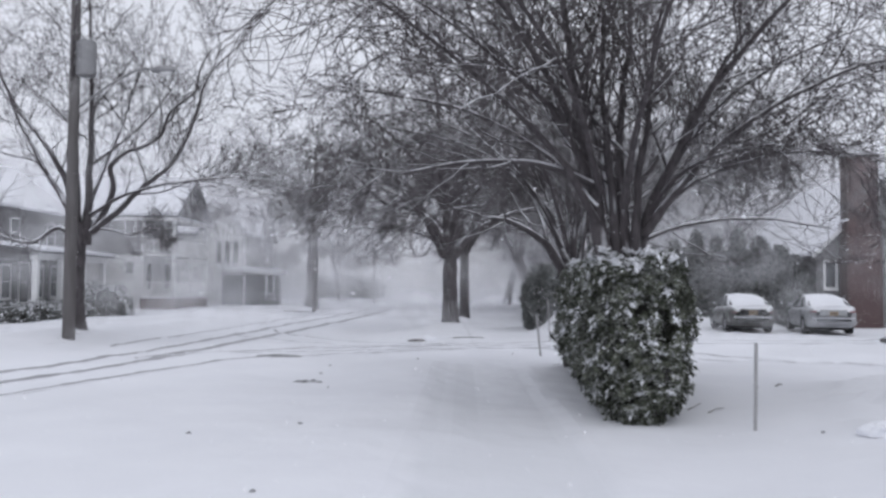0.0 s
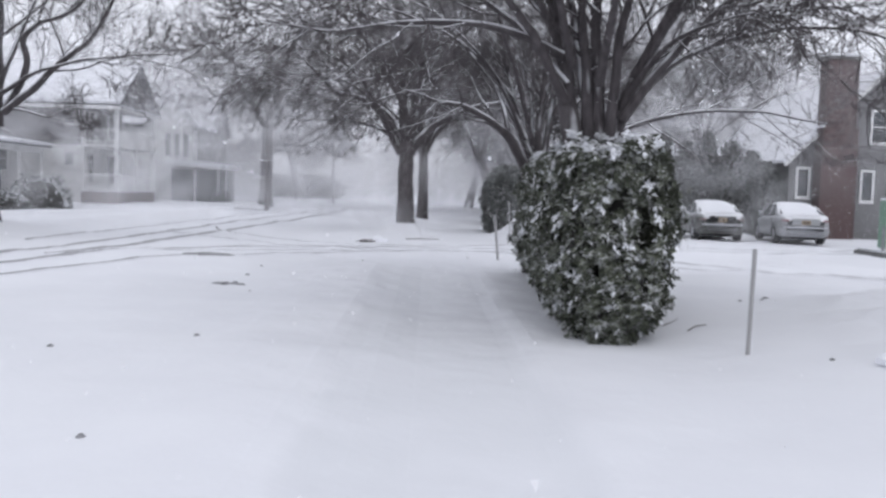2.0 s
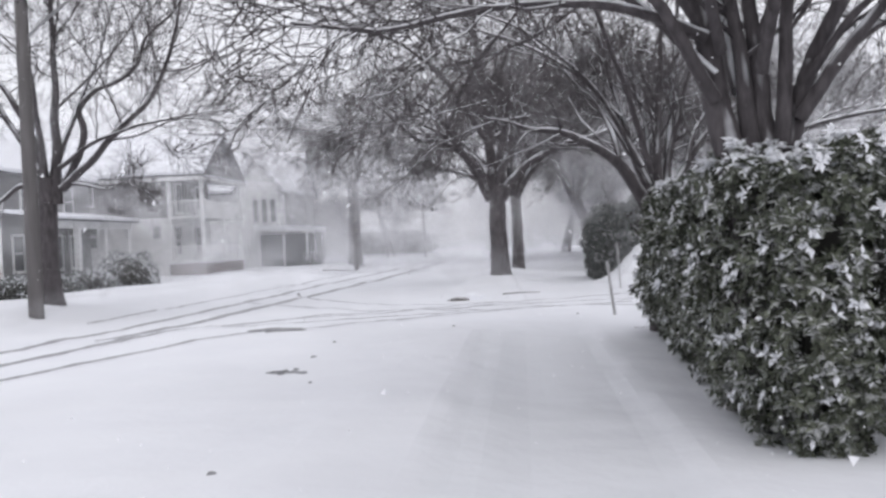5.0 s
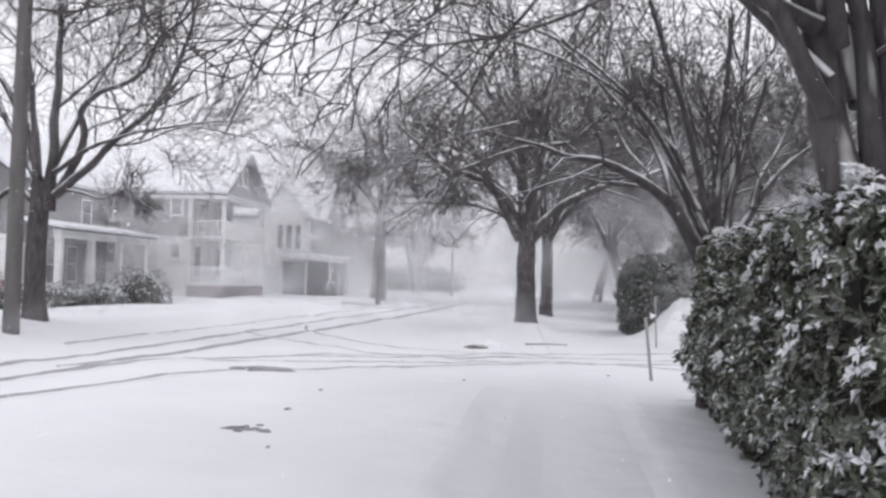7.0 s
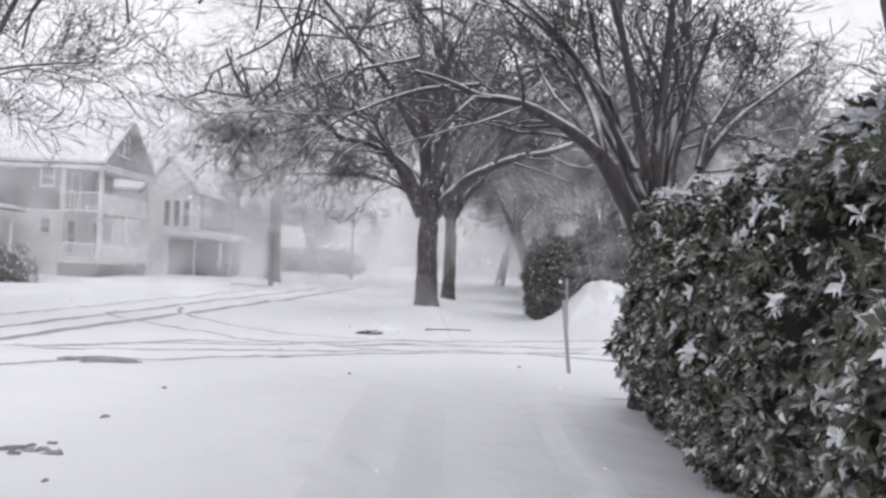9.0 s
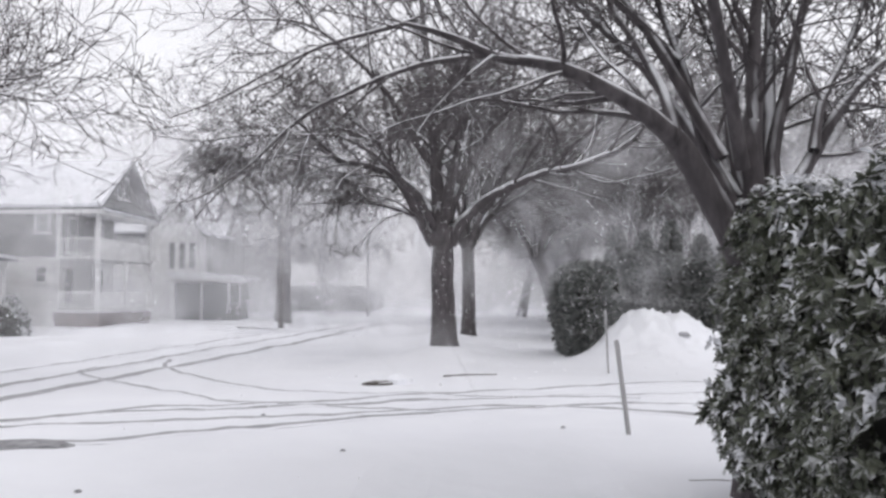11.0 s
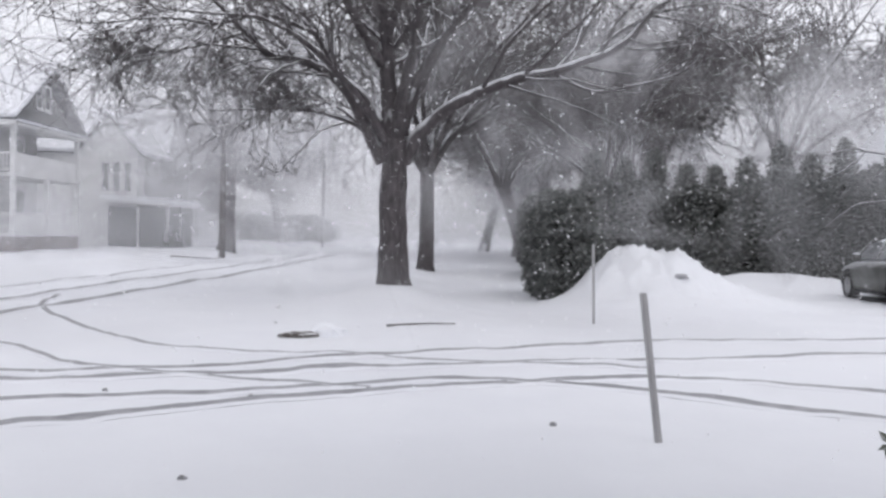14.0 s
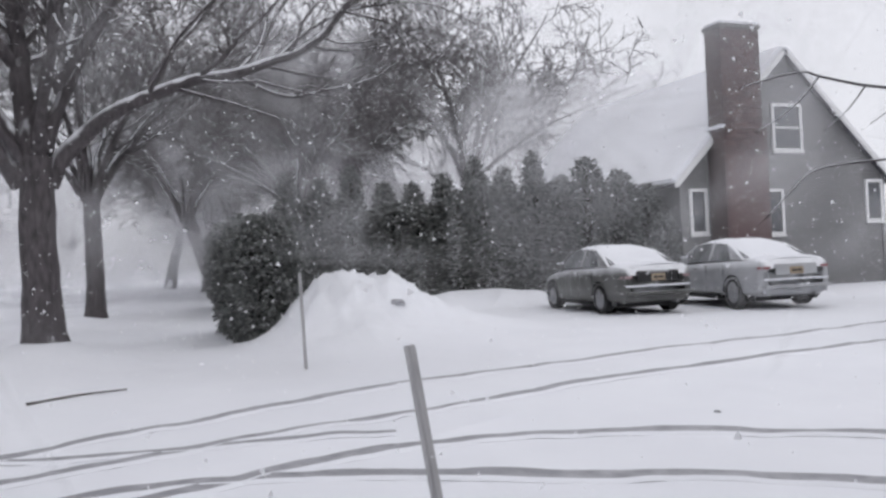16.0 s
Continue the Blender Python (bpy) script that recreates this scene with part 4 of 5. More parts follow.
def brick_house():
    """The dark clapboard house with its gable and outside chimney towards the drive."""
    h = thing("house", (15.4, 36.0, 0), "dark grey clapboard house with steep snow-covered roof and brick chimney", "house")
    wide, deep, eave, ridge = 7.3, 10.8, 3.25, 6.8
    half = wide / 2

    def gable(z):
        k = 0 if z <= eave else (z - eave) / (ridge - eave)
        return (half * k, wide - half * k)
    clapboards(gable, -0.2, ridge, SIDING_GREY, h)
    w = clapboards(lambda z: (-deep, 0), -0.2, eave, SIDING_GREY, h)
    w.matrix_local = pose(0, 0, 0, 0, 0, -90)
    w = clapboards(lambda z: (0, deep), -0.2, eave, SIDING_GREY, h)
    w.matrix_local = pose(wide, 0, 0, 0, 0, 90)
    w = clapboards(gable, -0.2, ridge, SIDING_GREY, h)
    w.matrix_local = pose(wide, deep, 0, 0, 0, 180)
    o, k = 0.3, (ridge - eave) / half
    for s in (0, 1):
        e = -o if s == 0 else wide + o
        c = [(e, -0.25, eave - o * k), (half, -0.25, ridge), (half, deep + 0.25, ridge), (e, deep + 0.25, eave - o * k)]
        slope(c, "roof", SHINGLE, h, 0.06)
        slope([(x, y + (0.04 if y < 1 else -0.04), z + 0.075) for x, y, z in c], "roof_snow", SNOW, h, 0.17, "thick snow lying on the roof")
        a, b = Vector((e, -0.28, eave - o * k - 0.06)), Vector((half, -0.28, ridge - 0.06))
        slope([a, b, b + Vector((0, 0.06, 0)), a + Vector((0, 0.06, 0))], "rake_board", TRIM, h, 0.15)
    for x in (0.0, wide):
        part("corner_board", box(x - 0.06, x + 0.06, -0.05, 0.06, -0.2, eave), SIDING_GREY, h)
    window(3.75, 4.02, 0.92, 1.22, h)
    window(3.2, 1.62, 0.42, 1.15, h, sashes=1)
    window(0.53, 1.72, 0.42, 1.1, h, sashes=1)
    window(6.95, 1.9, 0.5, 1.1, h, sashes=1)
    # chimney of separate bricks on a mortar core
    ch = part("chimney", box(0.94, 2.42, -0.72, -0.025, -0.2, 4.5), MORTAR, h, "red brick outside chimney")
    part("chimney_shaft", box(1.0, 2.32, -0.68, -0.04, 4.5, 7.25), MORTAR, h)
    part("chimney_cap", box(0.95, 2.37, -0.75, 0.03, 7.25, 7.36, 0.02), CONCRETE, h, "concrete chimney cap with snow")
    part("shoulder_snow", box(0.88, 1.06, -0.74, -0.03, 4.5, 4.6, 0.04), SNOW, h)
    part("cap_snow", box(0.98, 2.34, -0.7, 0.0, 7.36, 7.44, 0.03), SNOW, h)
    return ch


chimney = brick_house()


def porch_house():
    """The two-storey house with an upper and a lower porch at its street end."""
    h = thing("house", (-17.2, 50.3, 0), "two-storey house, taupe above white, with double-deck white porch", "house", "houses across the road")
    deep, back, eave, ridge, mid = 6.6, 11.0, 5.8, 8.3, 3.6
    P = 2.1
    # south wall: white below, taupe above
    for z0, z1, m in ((-0.1, mid - 0.1, SIDING_WHITE), (mid - 0.1, eave, SIDING_TAN)):
        w = clapboards(lambda z: (-back, -P), z0, z1, m, h, 0.16)
        w = clapboards(lambda z: (0, deep), z0, z1, m, h, 0.16)
        w.matrix_local = pose(-P, 0, 0, 0, 0, 90)
    w = clapboards(lambda z: (P, back), -0.1, eave, SIDING_TAN, h, 0.16)
    w.matrix_local = pose(0, deep, 0, 0, 0, 180)
    # street gable over the porch
    def gable(z):
        k = (z - eave) / (ridge - eave)
        return (deep / 2 * k, deep - deep / 2 * k)
    w = clapboards(gable, eave + 0.2, ridge, SIDING_TAN, h, 0.16)
    w.matrix_local = pose(-0.35, 0, 0, 0, 0, 90)
    m = pose(-0.35, 0, 0, 0, 0, 90)
    window(deep / 2 - 0.42, 6.7, 0.5, 1.0, h, m, glass=HAZED_GLASS)
    window(deep / 2 + 0.42, 6.7, 0.5, 1.0, h, m, glass=HAZED_GLASS)
    o, k = 0.35, (ridge - eave) / (deep / 2)
    for s in (0, 1):
        e = -o if s == 0 else deep + o
        c = [(-back, e, eave - o * k + 0.2), (0.25, e, eave - o * k + 0.2), (0.25, deep / 2, ridge + 0.12), (-back, deep / 2, ridge + 0.12)]
        slope(c, "roof", SHINGLE, h, 0.07)
        slope([(x, y, z + 0.08) for x, y, z in c], "roof_snow", SNOW, h, 0.18, "thick snow lying on the roof")
    part("fascia", box(-back, 0.2, -0.36, -0.30, eave - 0.26, eave - 0.06), TRIM, h)
    for x, z, ww, hh in ((-2.75, 4.72, 0.55, 0.85), (-2.75, 2.35, 0.45, 0.68), (-6.6, 2.0, 0.7, 1.2), (-6.8, 4.4, 0.7, 1.2)):
        window(x, z, ww, hh, h, glass=HAZED_GLASS)
    m = pose(-P, 0, 0, 0, 0, 90)
    for y, z, ww, hh in ((1.3, 1.4, 0.8, 1.6), (4.6, 1.4, 1.2, 1.6), (1.6, 3.85, 0.8, 1.6), (4.6, 4.1, 0.9, 1.3)):
        window(y, z, ww, hh, h, m, glass=HAZED_GLASS)
    # porch: brick foot, floors, roof, corner posts, rails with balusters
    bf = part("porch_foot", box(-P, 0, 0.02, deep, -0.1, 0.86), BRICK, h, "red brick porch foundation")
    for z in (0.86, mid - 0.18):
        part("porch_floor", box(-P, 0.08, -0.06, deep + 0.06, z, z + 0.16, 0.02), TRIM, h)
    slope([(-P, -0.3, eave - 0.05), (0.35, -0.3, eave - 0.28), (0.35, deep + 0.3, eave - 0.28), (-P, deep + 0.3, eave - 0.05)], "porch_roof", TRIM, h, 0.12)
    slope([(-0.4, -0.3, eave + 0.05), (0.38, -0.3, eave - 0.14), (0.38, deep + 0.3, eave - 0.14), (-0.4, deep + 0.3, eave + 0.05)], "porch_snow", SNOW, h, 0.12)
    for x, y in ((-0.1, 0.1), (-0.1, deep - 0.1), (-P + 0.1, 0.1), (-0.1, deep / 2)):
        for z0, z1 in ((1.02, mid - 0.18), (mid - 0.02, eave - 0.25)):
            if y == deep / 2 and z0 > 2:
                continue
            part("porch_post", box(x - 0.1, x + 0.1, y - 0.1, y + 0.1, z0, z1, 0.015), TRIM, h)
    for z in (1.02, mid - 0.02):
        r1 = part("railing", box(-P + 0.2, -0.2, 0.07, 0.13, z + 0.78, z + 0.86), TRIM, h, "white baluster rail")
        part("bottom_rail", box(-P + 0.2, -0.2, 0.08, 0.12, z + 0.08, z + 0.14), TRIM, r1)
        for i in range(12):
            x = -P + 0.28 + i * 0.145
            part("baluster", box(x - 0.022, x + 0.022, 0.08, 0.12, z + 0.14, z + 0.78), TRIM, r1)
        part("railing", box(-0.14, -0.08, 0.2, deep - 0.2, z + 0.02, z + 0.84), TRIM, h, "white boarded rail")
    return bf


porch_foot = porch_house()


def porch_cottage():
    """The farther house with a screened front porch and a row of three narrow windows."""
    h = thing("house", (-16.2, 62.3, 0), "white and grey house with dark screened porch under snow", "house", "houses across the road")

    def wall(w, z0, z1, m, x, y, turn):
        o = clapboards(w, z0, z1, m, h, 0.18)
        o.matrix_local = pose(x, y, 0, 0, 0, turn)
    wall(lambda z: (-9, 0), -0.1, 5.6, SIDING_WHITE, 0, 0, 0)
    wall(lambda z: (0, 1.2), -0.1, 5.6, SIDING_WHITE, 0, 0, 90)
    wall(lambda z: (1.2, 10), -0.1, 3.2, SIDING_WHITE, 0, 0, 90)
    wall(lambda z: (1.2, 10), 3.2, 5.6, SIDING_GREY, 0, 0, 90)
    wall(lambda z: (0, 9), -0.1, 5.6, SIDING_WHITE, 0, 10, 180)

    def peak(z):
        k = (z - 5.6) / 1.9
        return (-3.2 + 1.6 * k, 0 - 1.6 * k)
    wall(peak, 5.6, 7.5, SIDING_WHITE, 0, -0.01, 0)

    def street_peak(z):
        k = (z - 5.6) / 3.0
        return (4.4 + 2.8 * k, 10 - 2.8 * k)
    wall(street_peak, 5.6, 8.6, SIDING_TAN, 0.02, 0, 90)
    for x in (-1.75, -1.12, -0.5):
        window(x, 3.35, 0.36, 1.6, h, glass=HAZED_GLASS, sashes=1)
    for y in (3.0, 7.4):
        window(y, 3.9, 0.8, 1.3, h, pose(0, 0, 0, 0, 0, 90), glass=HAZED_GLASS)
    for y in (8.2, 9.2):
        window(y, 1.2, 0.5, 1.5, h, pose(0, 0, 0, 0, 0, 90), glass=HAZED_GLASS)
    for c in ([(0.3, -0.3, 5.3), (-1.6, -0.3, 7.6), (-1.6, 5.6, 7.6), (0.3, 5.6, 5.3)], [(-3.5, -0.3, 5.3), (-1.6, -0.3, 7.6), (-1.6, 5.6, 7.6), (-3.5, 5.6, 5.3)], [(-9, -0.3, 5.4), (-3.3, -0.3, 5.4), (-3.3, 4.5, 8.6), (-9, 4.5, 8.6)], [(0.35, 10.4, 5.3), (0.35, 7.2, 8.75), (-9, 7.2, 8.75), (-9, 10.4, 5.3)], [(0.35, 4.1, 5.3), (0.35, 7.2, 8.75), (-9, 7.2, 8.75), (-9, 4.1, 5.3)]):
        slope(c, "roof", SHINGLE, h, 0.06)
        slope([(x, y, z + 0.08) for x, y, z in c], "roof_snow", SNOW, h, 0.2, "thick snow lying on the roof")
    part("screened_porch", box(0.0, 2.0, -0.9, 3.8, -0.1, 2.45), SCREEN, h, "dark screened front porch")
    part("porch_end", box(-1.3, 0.0, -0.9, 0.0, -0.1, 2.45), SCREEN, h)
    for y in (-0.9, 1.4, 3.8):
        part("porch_post", box(1.97, 2.08, y - 0.05, y + 0.05, 0.0, 2.5), TRIM, h)
    for x in (-1.3, 0.4):
        part("porch_post", box(x - 0.05, x + 0.05, -0.98, -0.88, 0.0, 2.5), TRIM, h)
    slope([(-1.6, -1.3, 2.75), (2.4, -1.3, 2.5), (2.4, 4.2, 2.5), (-1.6, 4.2, 2.75)], "porch_roof", TRIM, h, 0.1)
    slope([(-1.6, -1.3, 2.86), (2.45, -1.3, 2.61), (2.45, 4.2, 2.61), (-1.6, 4.2, 2.86)], "porch_snow", SNOW, h, 0.28, "snow on the porch roof")
    part("entry_hood", box(0.0, 1.3, 6.6, 8.0, 2.9, 3.15, 0.03), SNOW, h)
    for y in (6.7, 7.9):
        part("entry_post", box(1.12, 1.24, y - 0.06, y + 0.06, 0.0, 2.9), TRIM, h)


porch_cottage()


def corner_house():
    """The nearest house across the road: open ground-floor porch with white columns."""
    h = thing("house", (-20.6, 40.2, 0), "pale house with white-columned porch behind a bare tree", "house", "houses across the road")
    def wall(w, z0, z1, m, x, y, turn):
        o = clapboards(w, z0, z1, m, h, 0.18)
        o.matrix_local = pose(x, y, 0, 0, 0, turn)
    wall(lambda z: (-9, -2.2), -0.1, 3.0, SIDING_WHITE, 0, 0, 0)
    wall(lambda z: (-9, -2.2), 3.0, 5.6, SIDING_TAN, 0, 0, 0)
    wall(lambda z: (0, 8), -0.1, 3.0, SIDING_TAN, -2.2, 0, 90)
    wall(lambda z: (0, 8), 3.0, 5.6, SIDING_TAN, -2.2, 0, 90)
    for y, z, w, hh in ((1.2, 1.0, 0.8, 1.6), (3.0, 0.75, 0.9, 2.0), (4.6, 1.0, 0.8, 1.6), (6.3, 1.0, 0.8, 1.6), (2.0, 3.7, 0.8, 1.3), (5.8, 3.7, 0.8, 1.3)):
        window(y, z, w, hh, h, pose(-2.2, 0, 0, 0, 0, 90), glass=HAZED_GLASS)
    for x in (-3.6, -6.5):
        window(x, 1.2, 0.8, 1.4, h)
        window(x, 3.7, 0.8, 1.3, h)
    part("porch_floor", box(-2.2, 0.1, -0.1, 8.1, -0.1, 0.7), SIDING_TAN, h)
    for y in (0.1, 2.7, 5.3, 7.9):
        part("column", box(-0.22, 0.06, y - 0.14, y + 0.14, 0.7, 2.9, 0.02), TRIM, h)
    part("porch_beam", box(-0.28, 0.12, -0.1, 8.1, 2.9, 3.25, 0.02), TRIM, h)
    slope([(-2.2, -0.4, 3.6), (0.45, -0.4, 3.2), (0.45, 8.4, 3.2), (-2.2, 8.4, 3.6)], "porch_roof", SHINGLE, h, 0.08)
    slope([(-2.2, -0.4, 3.69), (0.45, -0.4, 3.29), (0.45, 8.4, 3.29), (-2.2, 8.4, 3.69)], "porch_snow", SNOW, h, 0.15, "snow on the porch roof")
    for e in (-1.8, -9.4):
        c = [(e, -0.4, 5.4), (e, 8.4, 5.4), (-5.6, 8.4, 8.2), (-5.6, -0.4, 8.2)]
        slope(c, "roof", SHINGLE, h, 0.07)
        slope([(x, y, z + 0.08) for x, y, z in c], "roof_snow", SNOW, h, 0.18, "thick snow lying on the roof")
    wall(lambda z: (-9 + 3.4 * (z - 5.6) / 2.6, -2.2 - 3.4 * (z - 5.6) / 2.6), 5.6, 8.1, SIDING_TAN, 0, 0, 0)
    wall(lambda z: (2.2, 9), -0.1, 5.6, SIDING_WHITE, 0, 8, 180)


corner_house()

for at, rad, tall, m, lab, sd, nm in (
    ((-19.4, 35.4), (1.0, 2.0), 0.8, CEDAR, "low dark hedge shrub half buried in snow", 51, "shrub"),
    ((-19.5, 38.2), (1.0, 2.2), 0.85, CEDAR, "low dark hedge shrub half buried in snow", 52, "shrub"),
    ((-19.4, 41.4), (1.0, 2.0), 0.85, CEDAR, "low dark hedge shrub half buried in snow", 53, "shrub"),
    ((-18.9, 44.2), (1.5, 1.4), 1.75, CEDAR, "rounded dark evergreen shrub in front of a porch", 54, "shrub"),
    ((-21.3, 49.0), (1.3, 0.6), 0.75, CEDAR, "small dark shrub beside a house wall", 58, "shrub"),
    ((-22.8, 38.7), (0.7, 0.7), 1.25, REDLEAF, "red-leaved shrub dusted with snow", 56, "shrub"),
    ((-13.9, 61.0), (0.6, 0.8), 0.9, CEDAR, "dark shrub beside a screened porch", 57, "shrub"),
):
    shrub(at, rad, tall, m, lab, sd, name=nm)


# ---- cars ----
def sedan(at, turn, paint, label, trim_bar, lamp_y, seed, lamp):
    """A parked sedan, nose along +y of its own frame, origin at the middle on the ground."""
    car = thing("car", (at[0], at[1], height(*at)), label, "car", "cars parked in the lot", turn=turn)
    car.scale = (0.96, 0.96, 0.96)
    L, W = 4.62, 1.76
    # stations from tail to nose: y, half width at sill, half width at belt, bottom, belt height
    st = ((-2.31, 0.62, 0.66, 0.42, 0.84), (-2.27, 0.76, 0.74, 0.33, 1.0), (-2.1, 0.83, 0.79, 0.27, 1.05), (-1.6, 0.86, 0.82, 0.25, 1.06), (-0.9, 0.87, 0.83, 0.23, 1.02), (0.0, 0.87, 0.83, 0.22, 0.98), (0.8, 0.87, 0.83, 0.22, 0.95), (1.35, 0.86, 0.82, 0.24, 0.90), (1.9, 0.82, 0.76, 0.26, 0.80), (2.2, 0.72, 0.64, 0.3, 0.68), (2.31, 0.56, 0.5, 0.36, 0.58))
    verts, faces = [], []
    for y, ws, wb, zb, zt in st:
        zs = zb + (zt - zb) * 0.42
        ring = [(ws * 0.82, zb), (ws, zb + 0.1), (ws * 1.012, zs), (ws * 0.995, zs + (zt - zs) * 0.5), (wb, zt - 0.05), (wb * 0.9, zt), (wb * 0.45, zt + 0.025)]
        ring = ring + [(-x, z) for x, z in reversed(ring)]
        verts += [(x, y, z) for x, z in ring]
    k = 14
    faces = [(i * k + j, i * k + (j + 1) % k, (i + 1) * k + (j + 1) % k, (i + 1) * k + j) for i in range(len(st) - 1) for j in range(k)]
    faces += [tuple(range(k)), tuple((len(st) - 1) * k + j for j in reversed(range(k)))]
    body = obj("body", verts, faces, paint, car, smooth=True)
    # cabin: glass house with pillars and a snow-covered roof
    cab = ((-1.72, 0.70, 1.04, 1.05), (-1.0, 0.66, 1.03, 1.36), (-0.55, 0.6, 1.02, 1.435), (0.1, 0.6, 1.0, 1.45), (0.55, 0.62, 0.98, 1.38), (1.3, 0.7, 0.93, 0.95))
    verts = []
    for y, wt, z0, z1 in cab:
        verts += [(0.80, y, z0), (wt + 0.02, y, z1 - 0.02 if z1 - z0 > 0.1 else z1), (wt * 0.6, y, z1 + 0.02), (-wt * 0.6, y, z1 + 0.02), (-wt - 0.02, y, z1 - 0.02 if z1 - z0 > 0.1 else z1), (-0.80, y, z0)]
    faces = [(i * 6 + j, i * 6 + j + 1, (i + 1) * 6 + j + 1, (i + 1) * 6 + j) for i in range(5) for j in range(5)]
    obj("cabin_glass", verts, faces, CAR_GLASS, car, "car glass dusted with snow", smooth=False)
    for s in (-1, 1):
        for y0, y1, a in ((-1.62, -1.02, 0), (-0.28, -0.2, 1), (0.58, 1.28, 2)):
            z0, z1 = (1.04, 1.36) if a == 0 else (1.0, 1.45) if a == 1 else (0.95, 1.4)
            if a == 1:
                p = [(s * 0.812, y0, z0), (s * 0.812, y1, z0), (s * 0.632, y1 + 0.02, z1 - 0.02), (s * 0.632, y0 - 0.02, z1 - 0.02)]
            elif a == 0:
                p = [(s * 0.815, -1.68, z0), (s * 0.815, -1.18, z0), (s * 0.69, -0.88, z1 + 0.02), (s * 0.695, -1.12, z1 - 0.05)]
            else:
                p = [(s * 0.815, 1.12, z0 + 0.02), (s * 0.815, 1.27, z0), (s * 0.655, 0.6, z1), (s * 0.645, 0.46, z1 + 0.02)]
            v = [Vector(q) for q in p]
            o = Vector((-s * 0.05, 0, 0))
            obj("pillar", v + [q + o for q in v], [(0, 1, 2, 3), (4, 5, 6, 7), (0, 1, 5, 4), (1, 2, 6, 5), (2, 3, 7, 6), (3, 0, 4, 7)], paint, car)
        for y in (-0.95, -0.2):
            part("door_seam", box(s * 0.872 - 0.004, s * 0.872 + 0.004, y - 0.006, y + 0.006, 0.34, 0.93), BLACK, body)
        for y in (-0.75, 0.3):
            part("door_handle", box(s * 0.865 - 0.02, s * 0.865 + 0.02, y - 0.1, y + 0.1, 0.82, 0.86, 0.012), paint, body)
        m = part("mirror", box(s * 0.88 - 0.09, s * 0.88 + 0.09, 0.72, 0.84, 0.96, 1.1, 0.03), paint, car, "door mirror capped with snow")
        part("mirror_snow", box(s * 0.88 - 0.085, s * 0.88 + 0.085, 0.725, 0.835, 1.1, 1.14, 0.015), SNOW, m)
        part("tail_lamp", box(min(s * 0.52, s * 0.80), max(s * 0.52, s * 0.79), -2.315, -2.12, lamp_y, lamp_y + 0.17, 0.06), lamp, car, "red tail lamp")
        part("sill", box(s * 0.85 - 0.03, s * 0.85 + 0.03, -0.9, 0.9, 0.2, 0.28, 0.02), BLACK, car)
        for y in (-1.32, 1.36):
            verts, faces = [], []
            prof = ((0.0, 0.19), (-0.03, 0.3), (0.0, 0.325), (0.1, 0.325), (0.18, 0.325), (0.21, 0.3), (0.18, 0.19))
            n = 22
            for i in range(n):
                w = 2 * math.pi * i / n
                verts += [(s * (0.68 + u), y + rr * math.cos(w), 0.325 + rr * math.sin(w)) for u, rr in prof]
            q = len(prof)
            faces = [(i * q + j, i * q + j + 1, ((i + 1) % n) * q + j + 1, ((i + 1) % n) * q + j) for i in range(n) for j in range(q - 1)]
            wheel = obj("wheel", verts, faces, RUBBER, car, smooth=True)
            bm = bmesh.new()
            bmesh.ops.create_cone(bm, cap_ends=True, segments=22, radius1=0.215, radius2=0.2, depth=0.05, matrix=pose(s * 0.84, y, 0.325, 0, 90, 0))
            part("hubcap", bm, RIM, wheel, "wheel cover caked with snow")
            for i in range(6):
                w = i * math.pi / 3 + seed
                bm = box(-0.015, 0.015, -0.03, 0.03, 0.06, 0.2)
                bm.transform(Matrix.Translation((s * 0.868, y, 0.325)) @ Matrix.Rotation(w, 4, "X"))
                part("spoke", bm, RIM, wheel)
            # dark wheel arch
            verts, faces = [], []
            for i in range(13):
                w = math.pi * i / 12
                for rr, dx in ((0.345, 0.0), (0.40, 0.012)):
                    verts.append((s * (0.872 + dx), y + rr * math.cos(w), 0.33 + rr * math.sin(w)))
            faces = [(2 * i, 2 * i + 1, 2 * i + 3, 2 * i + 2) for i in range(12)]
            obj("wheel_arch", verts, faces, BLACK, car)
    bm = bmesh.new()
    box(-0.85, 0.85, -2.38, -1.9, 0.33, 0.61, 0.11, bm)
    part("bumper", bm, paint, car)
    part("bumper_snow", box(-0.74, 0.74, -2.35, -2.24, 0.6, 0.64, 0.018), SNOW, car, "line of snow along the bumper")
    part("trunk_panel", box(-0.5, 0.5, -2.335, -2.24, 0.68, 0.93, 0.03), paint if not trim_bar else BLACK, car)
    pl = part("plate", box(-0.155, 0.155, -2.36, -2.33, 0.72, 0.87, 0.008), PLATE, car, "yellowish number plate with dark bars")
    for x in (-0.07, 0.05):
        part("plate_bar", box(x - 0.05, x + 0.05, -2.368, -2.36, 0.775, 0.815), BLACK, pl)
    if trim_bar:
        part("trunk_trim", box(-0.26, 0.26, -2.355, -2.33, 0.89, 0.925, 0.008), RIM, car, "bright trunk trim bar")
    part("exhaust", box(0.42, 0.5, -2.3, -2.0, 0.24, 0.31, 0.02), STEEL, car)
    part("underside", box(-0.78, 0.78, -2.0, 2.0, 0.17, 0.3, 0.05), BLACK, car)
